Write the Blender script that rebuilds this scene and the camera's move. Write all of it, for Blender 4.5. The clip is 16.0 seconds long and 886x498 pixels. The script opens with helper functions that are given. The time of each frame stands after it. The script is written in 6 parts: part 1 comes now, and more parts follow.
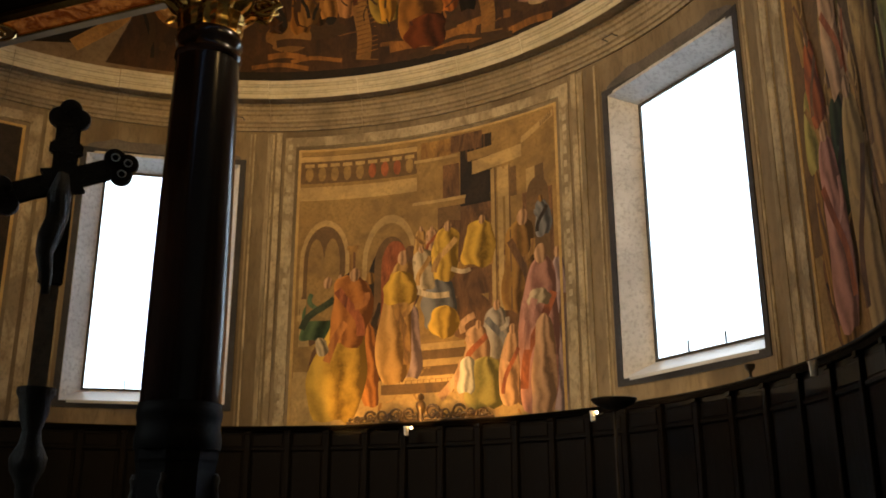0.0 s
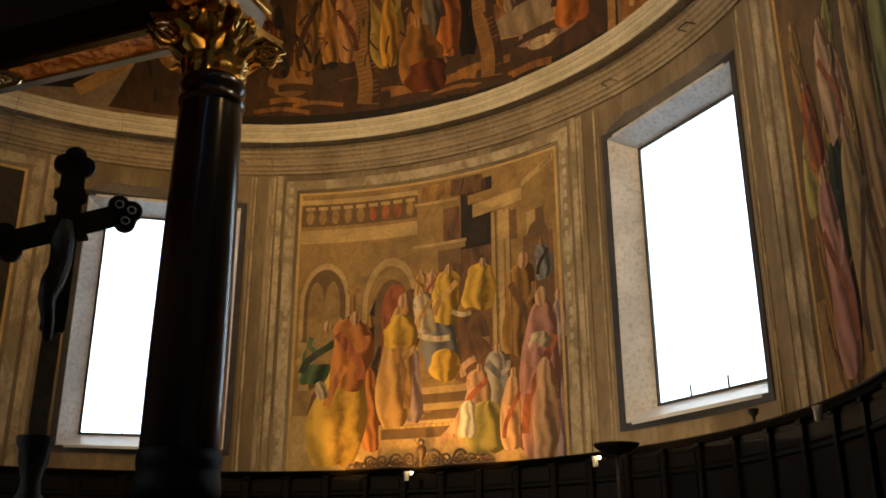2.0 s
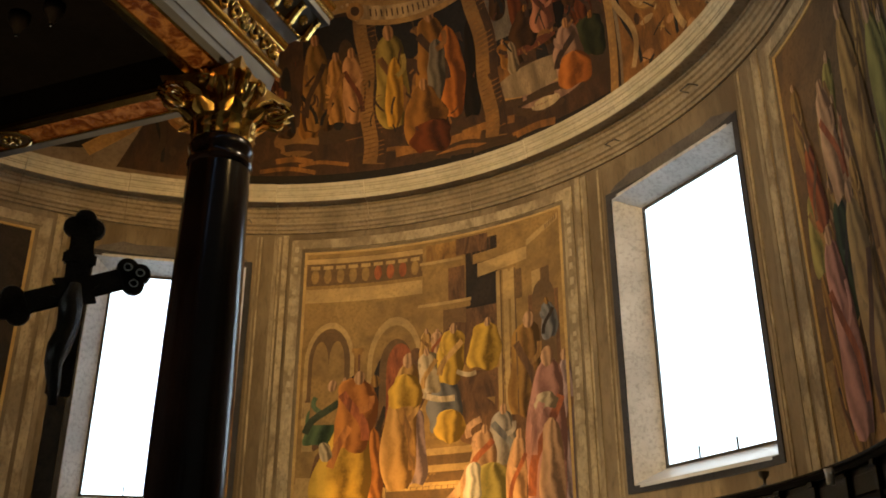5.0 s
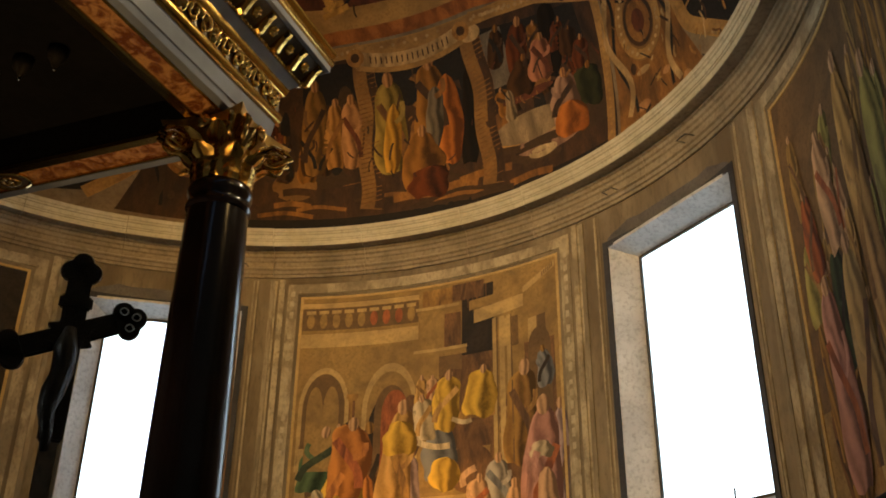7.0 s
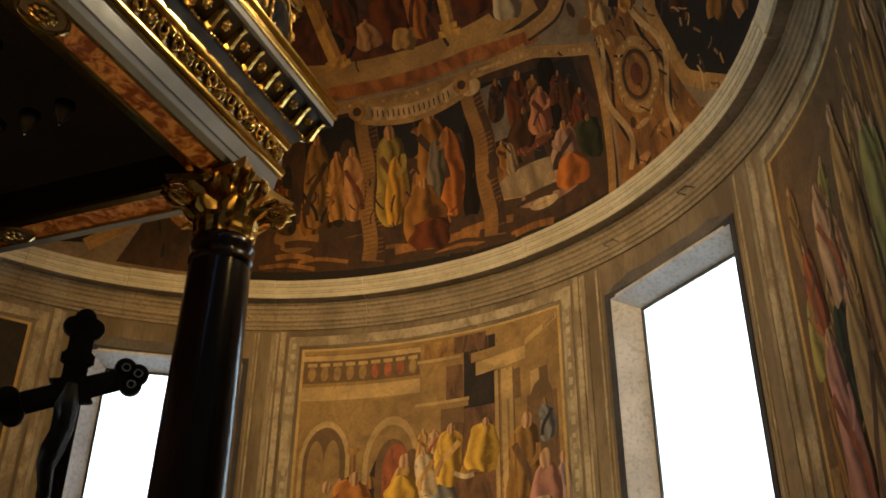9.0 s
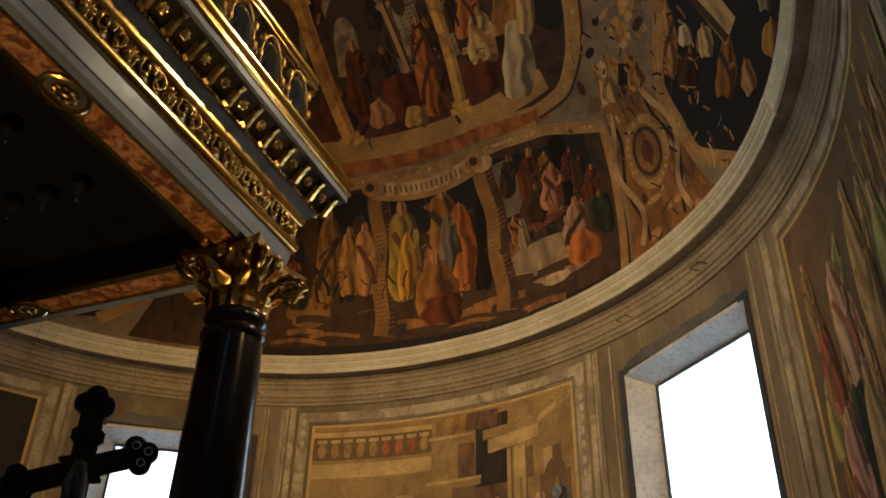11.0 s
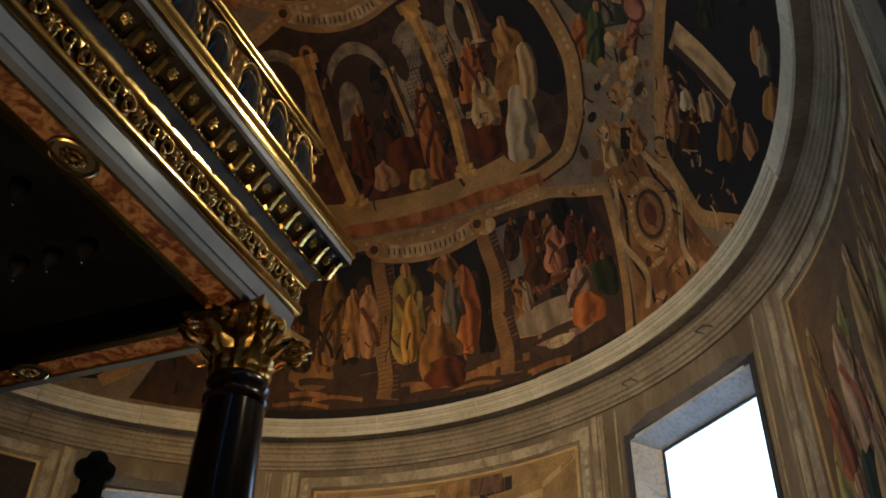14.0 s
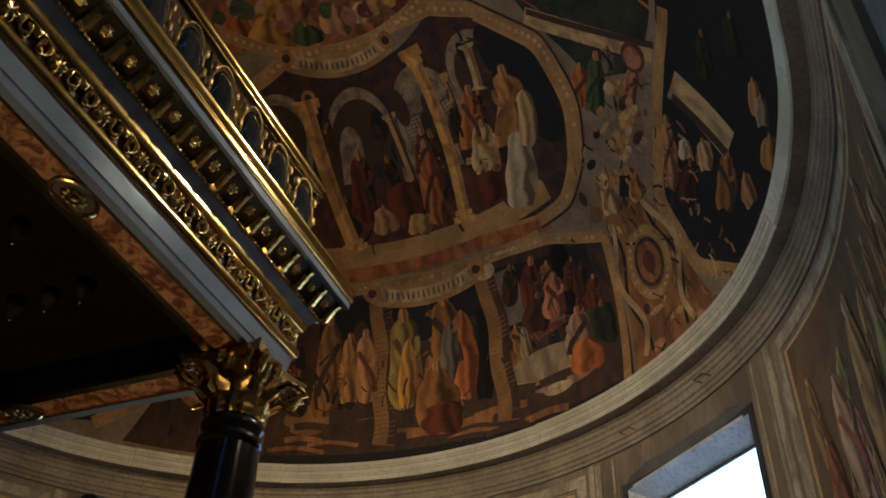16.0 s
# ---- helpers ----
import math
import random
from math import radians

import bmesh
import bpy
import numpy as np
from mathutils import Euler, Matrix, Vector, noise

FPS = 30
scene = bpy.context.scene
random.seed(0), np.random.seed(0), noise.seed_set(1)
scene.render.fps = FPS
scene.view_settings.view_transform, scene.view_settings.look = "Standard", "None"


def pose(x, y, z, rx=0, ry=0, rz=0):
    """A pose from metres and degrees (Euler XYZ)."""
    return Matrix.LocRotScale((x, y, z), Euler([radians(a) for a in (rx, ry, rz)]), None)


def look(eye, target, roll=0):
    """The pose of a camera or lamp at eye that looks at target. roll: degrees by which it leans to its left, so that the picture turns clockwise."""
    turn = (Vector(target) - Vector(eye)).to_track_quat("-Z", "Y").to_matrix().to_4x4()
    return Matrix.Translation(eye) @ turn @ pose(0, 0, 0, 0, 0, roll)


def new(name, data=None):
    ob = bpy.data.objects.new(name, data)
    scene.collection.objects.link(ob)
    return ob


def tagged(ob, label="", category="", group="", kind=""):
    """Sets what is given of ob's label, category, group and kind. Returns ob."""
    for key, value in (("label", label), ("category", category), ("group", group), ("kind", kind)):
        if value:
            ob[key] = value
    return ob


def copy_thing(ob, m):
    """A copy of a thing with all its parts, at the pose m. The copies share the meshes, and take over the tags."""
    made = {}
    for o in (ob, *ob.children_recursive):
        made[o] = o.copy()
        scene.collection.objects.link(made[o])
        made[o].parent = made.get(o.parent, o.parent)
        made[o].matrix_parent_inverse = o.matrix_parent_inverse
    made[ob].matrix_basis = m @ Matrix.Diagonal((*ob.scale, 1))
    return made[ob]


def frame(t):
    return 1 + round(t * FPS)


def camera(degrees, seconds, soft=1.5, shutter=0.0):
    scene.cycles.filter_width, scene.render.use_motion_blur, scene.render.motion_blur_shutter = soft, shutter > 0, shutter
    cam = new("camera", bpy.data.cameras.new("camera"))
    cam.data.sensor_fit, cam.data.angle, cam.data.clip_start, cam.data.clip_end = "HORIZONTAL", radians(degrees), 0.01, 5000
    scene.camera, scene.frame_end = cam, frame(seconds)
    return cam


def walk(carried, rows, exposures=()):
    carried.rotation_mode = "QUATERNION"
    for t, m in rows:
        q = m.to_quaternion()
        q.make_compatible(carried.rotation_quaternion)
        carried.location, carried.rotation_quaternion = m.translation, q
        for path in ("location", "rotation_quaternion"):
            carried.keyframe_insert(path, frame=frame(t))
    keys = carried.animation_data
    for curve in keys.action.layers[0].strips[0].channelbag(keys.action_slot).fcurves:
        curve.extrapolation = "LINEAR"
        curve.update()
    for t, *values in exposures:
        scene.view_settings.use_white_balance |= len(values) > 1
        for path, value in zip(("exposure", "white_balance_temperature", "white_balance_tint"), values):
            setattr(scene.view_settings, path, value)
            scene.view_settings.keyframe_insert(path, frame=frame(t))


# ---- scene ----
cam = camera(51.4, 16.0, soft=1.8)
walk(cam, [
    (0.0, pose(5.736, -5.644, 1.600, 106.60, 0.10, 24.48)),
    (0.5, pose(5.733, -5.645, 1.605, 107.46, 0.13, 24.60)),
    (1.0, pose(5.730, -5.647, 1.609, 108.08, 0.23, 24.76)),
    (1.5, pose(5.726, -5.648, 1.614, 108.85, 0.13, 24.60)),
    (2.0, pose(5.723, -5.650, 1.618, 109.21, 0.12, 24.46)),
    (2.5, pose(5.719, -5.651, 1.623, 109.71, 0.13, 24.43)),
    (3.0, pose(5.716, -5.653, 1.627, 110.58, 0.11, 24.74)),
    (3.5, pose(5.712, -5.654, 1.632, 111.14, 0.07, 24.83)),
    (6.0, pose(5.705, -5.658, 1.641, 114.18, 0.02, 24.51)),
    (6.5, pose(5.703, -5.659, 1.645, 114.90, -0.20, 24.24)),
    (7.0, pose(5.700, -5.660, 1.648, 115.64, -0.47, 24.20)),
    (7.5, pose(5.698, -5.661, 1.651, 116.28, -0.46, 24.07)),
    (8.0, pose(5.695, -5.662, 1.655, 117.26, -0.44, 24.09)),
    (8.5, pose(5.693, -5.664, 1.658, 118.06, -0.43, 24.11)),
    (9.0, pose(5.690, -5.665, 1.662, 118.82, -0.41, 24.29)),
    (9.5, pose(5.687, -5.666, 1.665, 119.75, -0.71, 24.60)),
    (9.7, pose(5.686, -5.666, 1.666, 120.45, -0.83, 24.55)),
    (12.0, pose(5.679, -5.670, 1.676, 124.51, -0.78, 25.03)),
    (12.5, pose(5.678, -5.670, 1.678, 125.10, -0.81, 24.94)),
    (13.0, pose(5.676, -5.671, 1.680, 126.04, -0.83, 24.94)),
    (13.5, pose(5.676, -5.671, 1.680, 126.84, -0.87, 24.87)),
    (14.0, pose(5.676, -5.671, 1.680, 127.30, -1.11, 24.94)),
    (14.5, pose(5.676, -5.671, 1.680, 127.74, -1.23, 24.84)),
    (15.0, pose(5.676, -5.671, 1.680, 128.57, -1.53, 24.68)),
    (15.5, pose(5.676, -5.671, 1.680, 129.52, -1.66, 24.76)),
    (16.0, pose(5.676, -5.671, 1.680, 130.11, -1.64, 24.41)),
], exposures=[(0.0, 0.25, 6100, 4), (8.0, 0.30, 6300, 1), (9.5, 0.25, 6200, 1), (12.5, 0.02, 5200, 1), (14.5, -0.12, 4700, 1), (16.0, -0.2, 4500, 1)])

# ---- light ----
world = bpy.data.worlds.new("world")
scene.world = world
world.use_nodes = True
wn, wl = world.node_tree.nodes, world.node_tree.links
sky = wn.new("ShaderNodeTexSky")
sky.sky_type, sky.sun_disc = "NISHITA", False
sky.sun_elevation, sky.sun_rotation = radians(50), radians(200)
bg = wn["Background"]
bg.inputs["Strength"].default_value = 0.15
wl.new(sky.outputs[0], bg.inputs["Color"])


def lamp(name, kind, energy, colour, m, **more):
    data = bpy.data.lights.new(name, kind)
    data.energy, data.color = energy, colour
    if kind == "AREA":
        data.shape, data.size, data.size_y = "RECTANGLE", more["size"][0], more["size"][1]
    if kind == "SPOT":
        data.spot_size, data.spot_blend, data.shadow_soft_size = radians(more["cone"]), more.get("blend", 0.8), 0.05
    if kind == "SUN":
        data.angle = radians(more["angle"])
    ob = new(name, data)
    ob.matrix_world = m
    return ob


E0 = 1.6           # eye height over the floor at the start
WINDOW_LIGHT = 32
R = 6.5            # inner radius of the apse
lamp("sun", "SUN", 2.0, (1.0, 0.95, 0.88), look((0, 0, 30), (3, -14, 0)), angle=1.0)
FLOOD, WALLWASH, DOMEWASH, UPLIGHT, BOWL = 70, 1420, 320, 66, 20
# Unseen spots added to brighten the canopy, the wall and the dome.
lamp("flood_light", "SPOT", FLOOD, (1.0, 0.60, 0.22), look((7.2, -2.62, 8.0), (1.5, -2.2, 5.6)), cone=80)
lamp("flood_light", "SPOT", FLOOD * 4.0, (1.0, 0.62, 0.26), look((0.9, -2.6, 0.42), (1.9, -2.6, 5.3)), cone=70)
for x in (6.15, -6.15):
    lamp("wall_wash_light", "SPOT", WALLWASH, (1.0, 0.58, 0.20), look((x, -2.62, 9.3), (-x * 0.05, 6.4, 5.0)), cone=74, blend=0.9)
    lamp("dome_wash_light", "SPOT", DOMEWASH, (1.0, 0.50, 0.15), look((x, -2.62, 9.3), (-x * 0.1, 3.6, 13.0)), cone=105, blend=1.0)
for t in (-0.24, 0.0, 0.24):
    q = Vector(((R - 0.95) * math.sin(t), (R - 0.95) * math.cos(t), E0 + 1.30))
    lamp("fresco_uplight", "SPOT", UPLIGHT, (1.0, 0.48, 0.10), look(q, (R * math.sin(t * 0.6), R * math.cos(t * 0.6), E0 + 2.0)), cone=84)
lamp("cornice_light", "SPOT", 1150, (1.0, 0.74, 0.44), look((6.10, 0.90, 8.80), (2.2, -3.2, 5.6)), cone=46, blend=0.6)
# Weak point light added over the uplighter's dark bowl.
lamp("bowl_light", "POINT", BOWL, (1.0, 0.66, 0.32), Matrix.Translation(((R - 1.05) * math.sin(0.635), (R - 1.05) * math.cos(0.635), 2.93)))
# Area lamp added behind the view to lift the right wall and cornice.
lamp("nave_daylight", "AREA", 760, (0.90, 0.96, 0.94), look((-9.85, -9.0, 11.0), (6.5, -0.5, 7.5)), size=(2.0, 3.2))

# ---- materials ----
def mat(name, c1, c2, rough=0.6, metal=0.0, grain=9.0, bump=0.25, c3=None, spec=0.5, stretch=(1, 1, 1), vary=0.0, warp=0.0, edge=(0.36, 0.64)):
    """Two tones mixed by coarse noise, a third by fine stains, and a fine relief."""
    m = bpy.data.materials.new(name)
    m.use_nodes = True
    n, l = m.node_tree.nodes, m.node_tree.links
    p = n["Principled BSDF"]
    p.inputs["Metallic"].default_value = metal
    p.inputs["Specular IOR Level"].default_value = spec
    co = n.new("ShaderNodeTexCoord")
    mp = n.new("ShaderNodeMapping")
    mp.inputs["Scale"].default_value = stretch
    l.new(co.outputs["Object"], mp.inputs["Vector"])
    big, fine = n.new("ShaderNodeTexNoise"), n.new("ShaderNodeTexNoise")
    big.inputs["Scale"].default_value, big.inputs["Detail"].default_value = grain * 0.22, 6
    fine.inputs["Scale"].default_value, fine.inputs["Detail"].default_value = grain * 2.2, 8
    fine.inputs["Roughness"].default_value = 0.7
    big.inputs["Distortion"].default_value = warp
    for t in (big, fine):
        l.new(mp.outputs[0], t.inputs["Vector"])
    r1 = n.new("ShaderNodeValToRGB")
    r1.color_ramp.elements[0].position, r1.color_ramp.elements[1].position = edge
    r1.color_ramp.elements[0].color, r1.color_ramp.elements[1].color = (*c1, 1), (*c2, 1)
    l.new(big.outputs[0], r1.inputs[0])
    mix = n.new("ShaderNodeMixRGB")
    r2 = n.new("ShaderNodeValToRGB")
    r2.color_ramp.elements[0].position, r2.color_ramp.elements[1].position = 0.48, 0.72
    r2.color_ramp.elements[0].color = (0, 0, 0, 1)
    r2.color_ramp.elements[1].color = (0.75, 0.75, 0.75, 1)
    l.new(fine.outputs[0], r2.inputs[0])
    l.new(r2.outputs[0], mix.inputs[0])
    l.new(r1.outputs[0], mix.inputs[1])
    mix.inputs[2].default_value = (*(c3 or tuple(v * 0.6 for v in c1)), 1)
    out = mix.outputs[0]
    if vary:
        info, hsv = n.new("ShaderNodeObjectInfo"), n.new("ShaderNodeHueSaturation")
        mr = n.new("ShaderNodeMapRange")
        mr.inputs["To Min"].default_value, mr.inputs["To Max"].default_value = 1 - vary, 1 + vary
        l.new(info.outputs["Random"], mr.inputs["Value"])
        l.new(mr.outputs[0], hsv.inputs["Value"])
        l.new(out, hsv.inputs["Color"])
        out = hsv.outputs[0]
    l.new(out, p.inputs["Base Color"])
    rr = n.new("ShaderNodeMapRange")
    rr.inputs["To Min"].default_value, rr.inputs["To Max"].default_value = max(0.03, rough - 0.12), min(1, rough + 0.12)
    l.new(fine.outputs[0], rr.inputs["Value"])
    l.new(rr.outputs[0], p.inputs["Roughness"])
    b = n.new("ShaderNodeBump")
    b.inputs["Strength"].default_value, b.inputs["Distance"].default_value = bump, 0.01
    l.new(fine.outputs[0], b.inputs["Height"])
    l.new(b.outputs[0], p.inputs["Normal"])
    return m


PLASTER = mat("aged_plaster", (0.19, 0.145, 0.085), (0.35, 0.28, 0.175), 0.85, grain=7, c3=(0.10, 0.075, 0.045), stretch=(1, 1, 0.3), warp=0.8, edge=(0.40, 0.60))
FIELD = mat("painted_field", (0.12, 0.085, 0.045), (0.24, 0.18, 0.105), 0.85, grain=7, c3=(0.10, 0.075, 0.045), stretch=(1, 1, 0.28))
STONE = mat("painted_stone_band", (0.23, 0.175, 0.10), (0.45, 0.36, 0.22), 0.8, grain=13, c3=(0.12, 0.09, 0.052), stretch=(1, 1, 0.6), warp=0.8, edge=(0.40, 0.60))
STUCCO = mat("cornice_stucco", (0.46, 0.40, 0.26), (0.62, 0.55, 0.385), 0.75, grain=6, c3=(0.34, 0.29, 0.20), vary=0.06)
STONE_PALE = mat("worn_pale_stone", (0.32, 0.255, 0.155), (0.50, 0.41, 0.27), 0.8, grain=13, c3=(0.20, 0.155, 0.09))
OCHRE = mat("ochre_line", (0.42, 0.26, 0.08), (0.55, 0.36, 0.12), 0.7, grain=12)
SLATE = mat("dark_window_surround", (0.014, 0.014, 0.020), (0.032, 0.032, 0.040), 0.7, grain=10)
REVEAL = mat("grey_plaster_reveal", (0.44, 0.43, 0.42), (0.58, 0.57, 0.55), 0.85, grain=8, c3=(0.20, 0.19, 0.18))
SILL = mat("white_marble_sill", (0.42, 0.43, 0.45), (0.56, 0.57, 0.58), 0.4, grain=7, c3=(0.5, 0.5, 0.5), bump=0.08)
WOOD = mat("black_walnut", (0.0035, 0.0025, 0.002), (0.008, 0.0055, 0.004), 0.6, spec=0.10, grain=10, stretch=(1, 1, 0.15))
FLOORM = mat("floor_marble", (0.10, 0.085, 0.07), (0.16, 0.14, 0.12), 0.3, grain=5, bump=0.05)
NAVE = mat("nave_plaster", (0.16, 0.145, 0.12), (0.22, 0.20, 0.17), 0.9, grain=3)
GOLD = mat("gilding", (0.60, 0.34, 0.07), (0.80, 0.50, 0.13), 0.15, 1.0, grain=30, c3=(0.40, 0.22, 0.05), bump=0.12)
GOLD_ROLL = mat("polished_gilding", (0.62, 0.36, 0.08), (0.80, 0.50, 0.14), 0.17, 1.0, grain=14, c3=(0.46, 0.25, 0.06), bump=0.012)
GOLD_DULL = mat("old_gilding", (0.34, 0.19, 0.05), (0.50, 0.30, 0.08), 0.38, 1.0, grain=30, c3=(0.16, 0.08, 0.02), bump=0.4)
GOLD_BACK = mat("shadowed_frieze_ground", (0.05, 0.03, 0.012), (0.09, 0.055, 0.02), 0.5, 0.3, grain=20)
PORPHYRY = mat("dark_porphyry", (0.007, 0.004, 0.004), (0.015, 0.008, 0.007), 0.17, grain=16, c3=(0.008, 0.005, 0.005), bump=0.03)
WHITE_MARBLE = mat("grey_white_marble", (0.15, 0.155, 0.175), (0.23, 0.235, 0.26), 0.16, grain=7, c3=(0.19, 0.19, 0.21), bump=0.05)
BRECCIA = mat("brown_breccia", (0.16, 0.045, 0.012), (0.52, 0.24, 0.07), 0.25, grain=40, c3=(0.09, 0.03, 0.012), bump=0.05, warp=1.5, edge=(0.40, 0.60))
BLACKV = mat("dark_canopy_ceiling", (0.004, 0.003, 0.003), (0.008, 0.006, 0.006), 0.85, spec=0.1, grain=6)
BASE_STONE = mat("black_carved_base", (0.004, 0.003, 0.003), (0.009, 0.007, 0.006), 0.55, grain=30, bump=0.4, spec=0.15)
BRONZE = mat("dark_bronze", (0.018, 0.014, 0.011), (0.045, 0.034, 0.024), 0.40, 0.4, grain=45, bump=0.9)
WORN = mat("worn_brown_wood", (0.16, 0.115, 0.07), (0.25, 0.18, 0.11), 0.5, grain=14)
IRON = mat("iron", (0.04, 0.035, 0.03), (0.08, 0.07, 0.06), 0.6, 0.6, grain=20)
SILVER = mat("silver_boss", (0.7, 0.7, 0.7), (0.85, 0.85, 0.85), 0.2, 1.0, grain=20)
GLASS = bpy.data.materials.new("clear_glass")
GLASS.use_nodes = True
GLASS.node_tree.nodes["Principled BSDF"].inputs["Transmission Weight"].default_value = 1.0
GLASS.node_tree.nodes["Principled BSDF"].inputs["Roughness"].default_value = 0.02
GLASS.node_tree.nodes["Principled BSDF"].inputs["IOR"].default_value = 1.01
BULB = bpy.data.materials.new("lit_bulb")
BULB.use_nodes = True
BULB.node_tree.nodes["Principled BSDF"].inputs["Emission Color"].default_value = (1.0, 0.62, 0.25, 1)
BULB.node_tree.nodes["Principled BSDF"].inputs["Emission Strength"].default_value = 12


# ---- mesh helpers ----
def part(name, bm, material, parent=None, label="", smooth=None):
    me = bpy.data.meshes.new(name)
    bmesh.ops.recalc_face_normals(bm, faces=bm.faces)
    bm.to_mesh(me)
    bm.free()
    me.materials.append(material)
    if smooth is not None:
        me.shade_smooth()
        if smooth < 180:
            me.set_sharp_from_angle(angle=radians(smooth))
    ob = new(name, me)
    ob.parent = parent
    if parent is not None and parent.data is None:
        ob.matrix_parent_inverse = Matrix.Translation(-parent.location)
    if label:
        tagged(ob, label)
    return ob


def thing(name, label, category, group="", kind="", at=(0, 0, 0)):
    ob = new(name)
    ob.location = at
    ob.empty_display_size = 0.1
    return tagged(ob, label, category, group, kind)


def box(bm, x0, x1, y0, y1, z0, z1, m=None):
    v = [bm.verts.new((x, y, z)) for x in (x0, x1) for y in (y0, y1) for z in (z0, z1)]
    for f in ((0, 1, 3, 2), (4, 6, 7, 5), (0, 4, 5, 1), (2, 3, 7, 6), (0, 2, 6, 4), (1, 5, 7, 3)):
        bm.faces.new([v[i] for i in f])
    if m is not None:
        bmesh.ops.transform(bm, matrix=m, verts=v)
    return v


def lathe(bm, prof, n=24, m=None):
    rings = []
    for r, z in prof:
        rings.append([bm.verts.new((r * math.cos(2 * math.pi * i / n), r * math.sin(2 * math.pi * i / n), z)) for i in range(n)])
    for a, b in zip(rings, rings[1:]):
        for i in range(n):
            bm.faces.new((a[i], a[(i + 1) % n], b[(i + 1) % n], b[i]))
    bm.faces.new(rings[0][::-1])
    bm.faces.new(rings[-1])
    vs = [v for r in rings for v in r]
    if m is not None:
        bmesh.ops.transform(bm, matrix=m, verts=vs)
    return vs


def sweep(bm, prof, places, closed=True):
    """Sweeps a profile; places maps each (a, b) of the profile to a point, one function a station."""
    rings = [[bm.verts.new(f(a, b)) for a, b in prof] for f in places]
    n = len(prof)
    for r, s in zip(rings, rings[1:]):
        for i in range(n if closed else n - 1):
            bm.faces.new((r[i], r[(i + 1) % n], s[(i + 1) % n], s[i]))
    if closed:
        bm.faces.new(rings[0][::-1])
        bm.faces.new(rings[-1])


def blob(bm, c, r, sub=1, m=None):
    g = bmesh.ops.create_icosphere(bm, subdivisions=sub, radius=1)
    mm = Matrix.Translation(c) @ Matrix.Diagonal((*r, 1)) if m is None else m @ Matrix.Translation(c) @ Matrix.Diagonal((*r, 1))
    bmesh.ops.transform(bm, matrix=mm, verts=g["verts"])


def tube(bm, pts, r, n=8):
    """A round bar through pts; r is one radius or one for each point."""
    rs = r if isinstance(r, (list, tuple)) else [r] * len(pts)
    pts = [Vector(q) for q in pts]
    rings = []
    for i, q in enumerate(pts):
        d = (pts[min(i + 1, len(pts) - 1)] - pts[max(i - 1, 0)]).normalized()
        a = d.orthogonal().normalized() if i == 0 else (a - d * a.dot(d)).normalized()
        b = d.cross(a)
        rings.append([bm.verts.new(q + rs[i] * (a * math.cos(2 * math.pi * k / n) + b * math.sin(2 * math.pi * k / n))) for k in range(n)])
    for u, v in zip(rings, rings[1:]):
        for k in range(n):
            bm.faces.new((u[k], u[(k + 1) % n], v[(k + 1) % n], v[k]))
    bm.faces.new(rings[0][::-1])
    bm.faces.new(rings[-1])


END = math.pi / 2 + 1.7 / R     # the wall runs straight past the half circle


def cyl(th, z, off=0.0):
    """A point of the apse wall: th round from the axis, z over the floor, off metres into the room."""
    s = 1 if th >= 0 else -1
    off += 0.06 * min(1.0, max(0.0, (abs(th) - 0.95) / 0.4))      # the walls stand a little closer past the windows
    if abs(th) <= math.pi / 2:
        return Vector(((R - off) * math.sin(th), (R - off) * math.cos(th), z))
    return Vector((s * (R - off), -(abs(th) - math.pi / 2) * R, z))


ZD = E0 + 6.943                 # springing of the half dome


def dome(th, el, off=0.0):
    """A point of the half dome, in radians; past the half circle it runs on as a barrel."""
    r = R - off
    return Vector((r * math.cos(el) * math.sin(th), r * math.cos(el) * math.cos(th), ZD + r * math.sin(el)))


DARKGLASS = mat("black_glazed_boss", (0.010, 0.010, 0.012), (0.02, 0.02, 0.022), 0.08, grain=8, bump=0.02)
WHITE_PAINT = mat("white_enamel", (0.68, 0.66, 0.60), (0.78, 0.76, 0.70), 0.4, grain=12, bump=0.05)

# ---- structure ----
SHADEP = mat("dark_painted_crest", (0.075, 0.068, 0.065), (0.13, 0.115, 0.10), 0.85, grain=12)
WIN = [(-0.856, -0.491), (0.486, 0.851)]
ZS, ZT = E0 + 1.724, E0 + 5.606
PAN = [(-1.677, -1.003), (-0.337, 0.337), (1.003, 1.677)]
ZB, ZP, ZF = E0 + 1.41, E0 + 5.81, E0 + 6.17
DEPTH = 0.34


def spread(a, b, step):
    n = max(1, round((b - a) / step))
    return [a + (b - a) * i / n for i in range(n)]


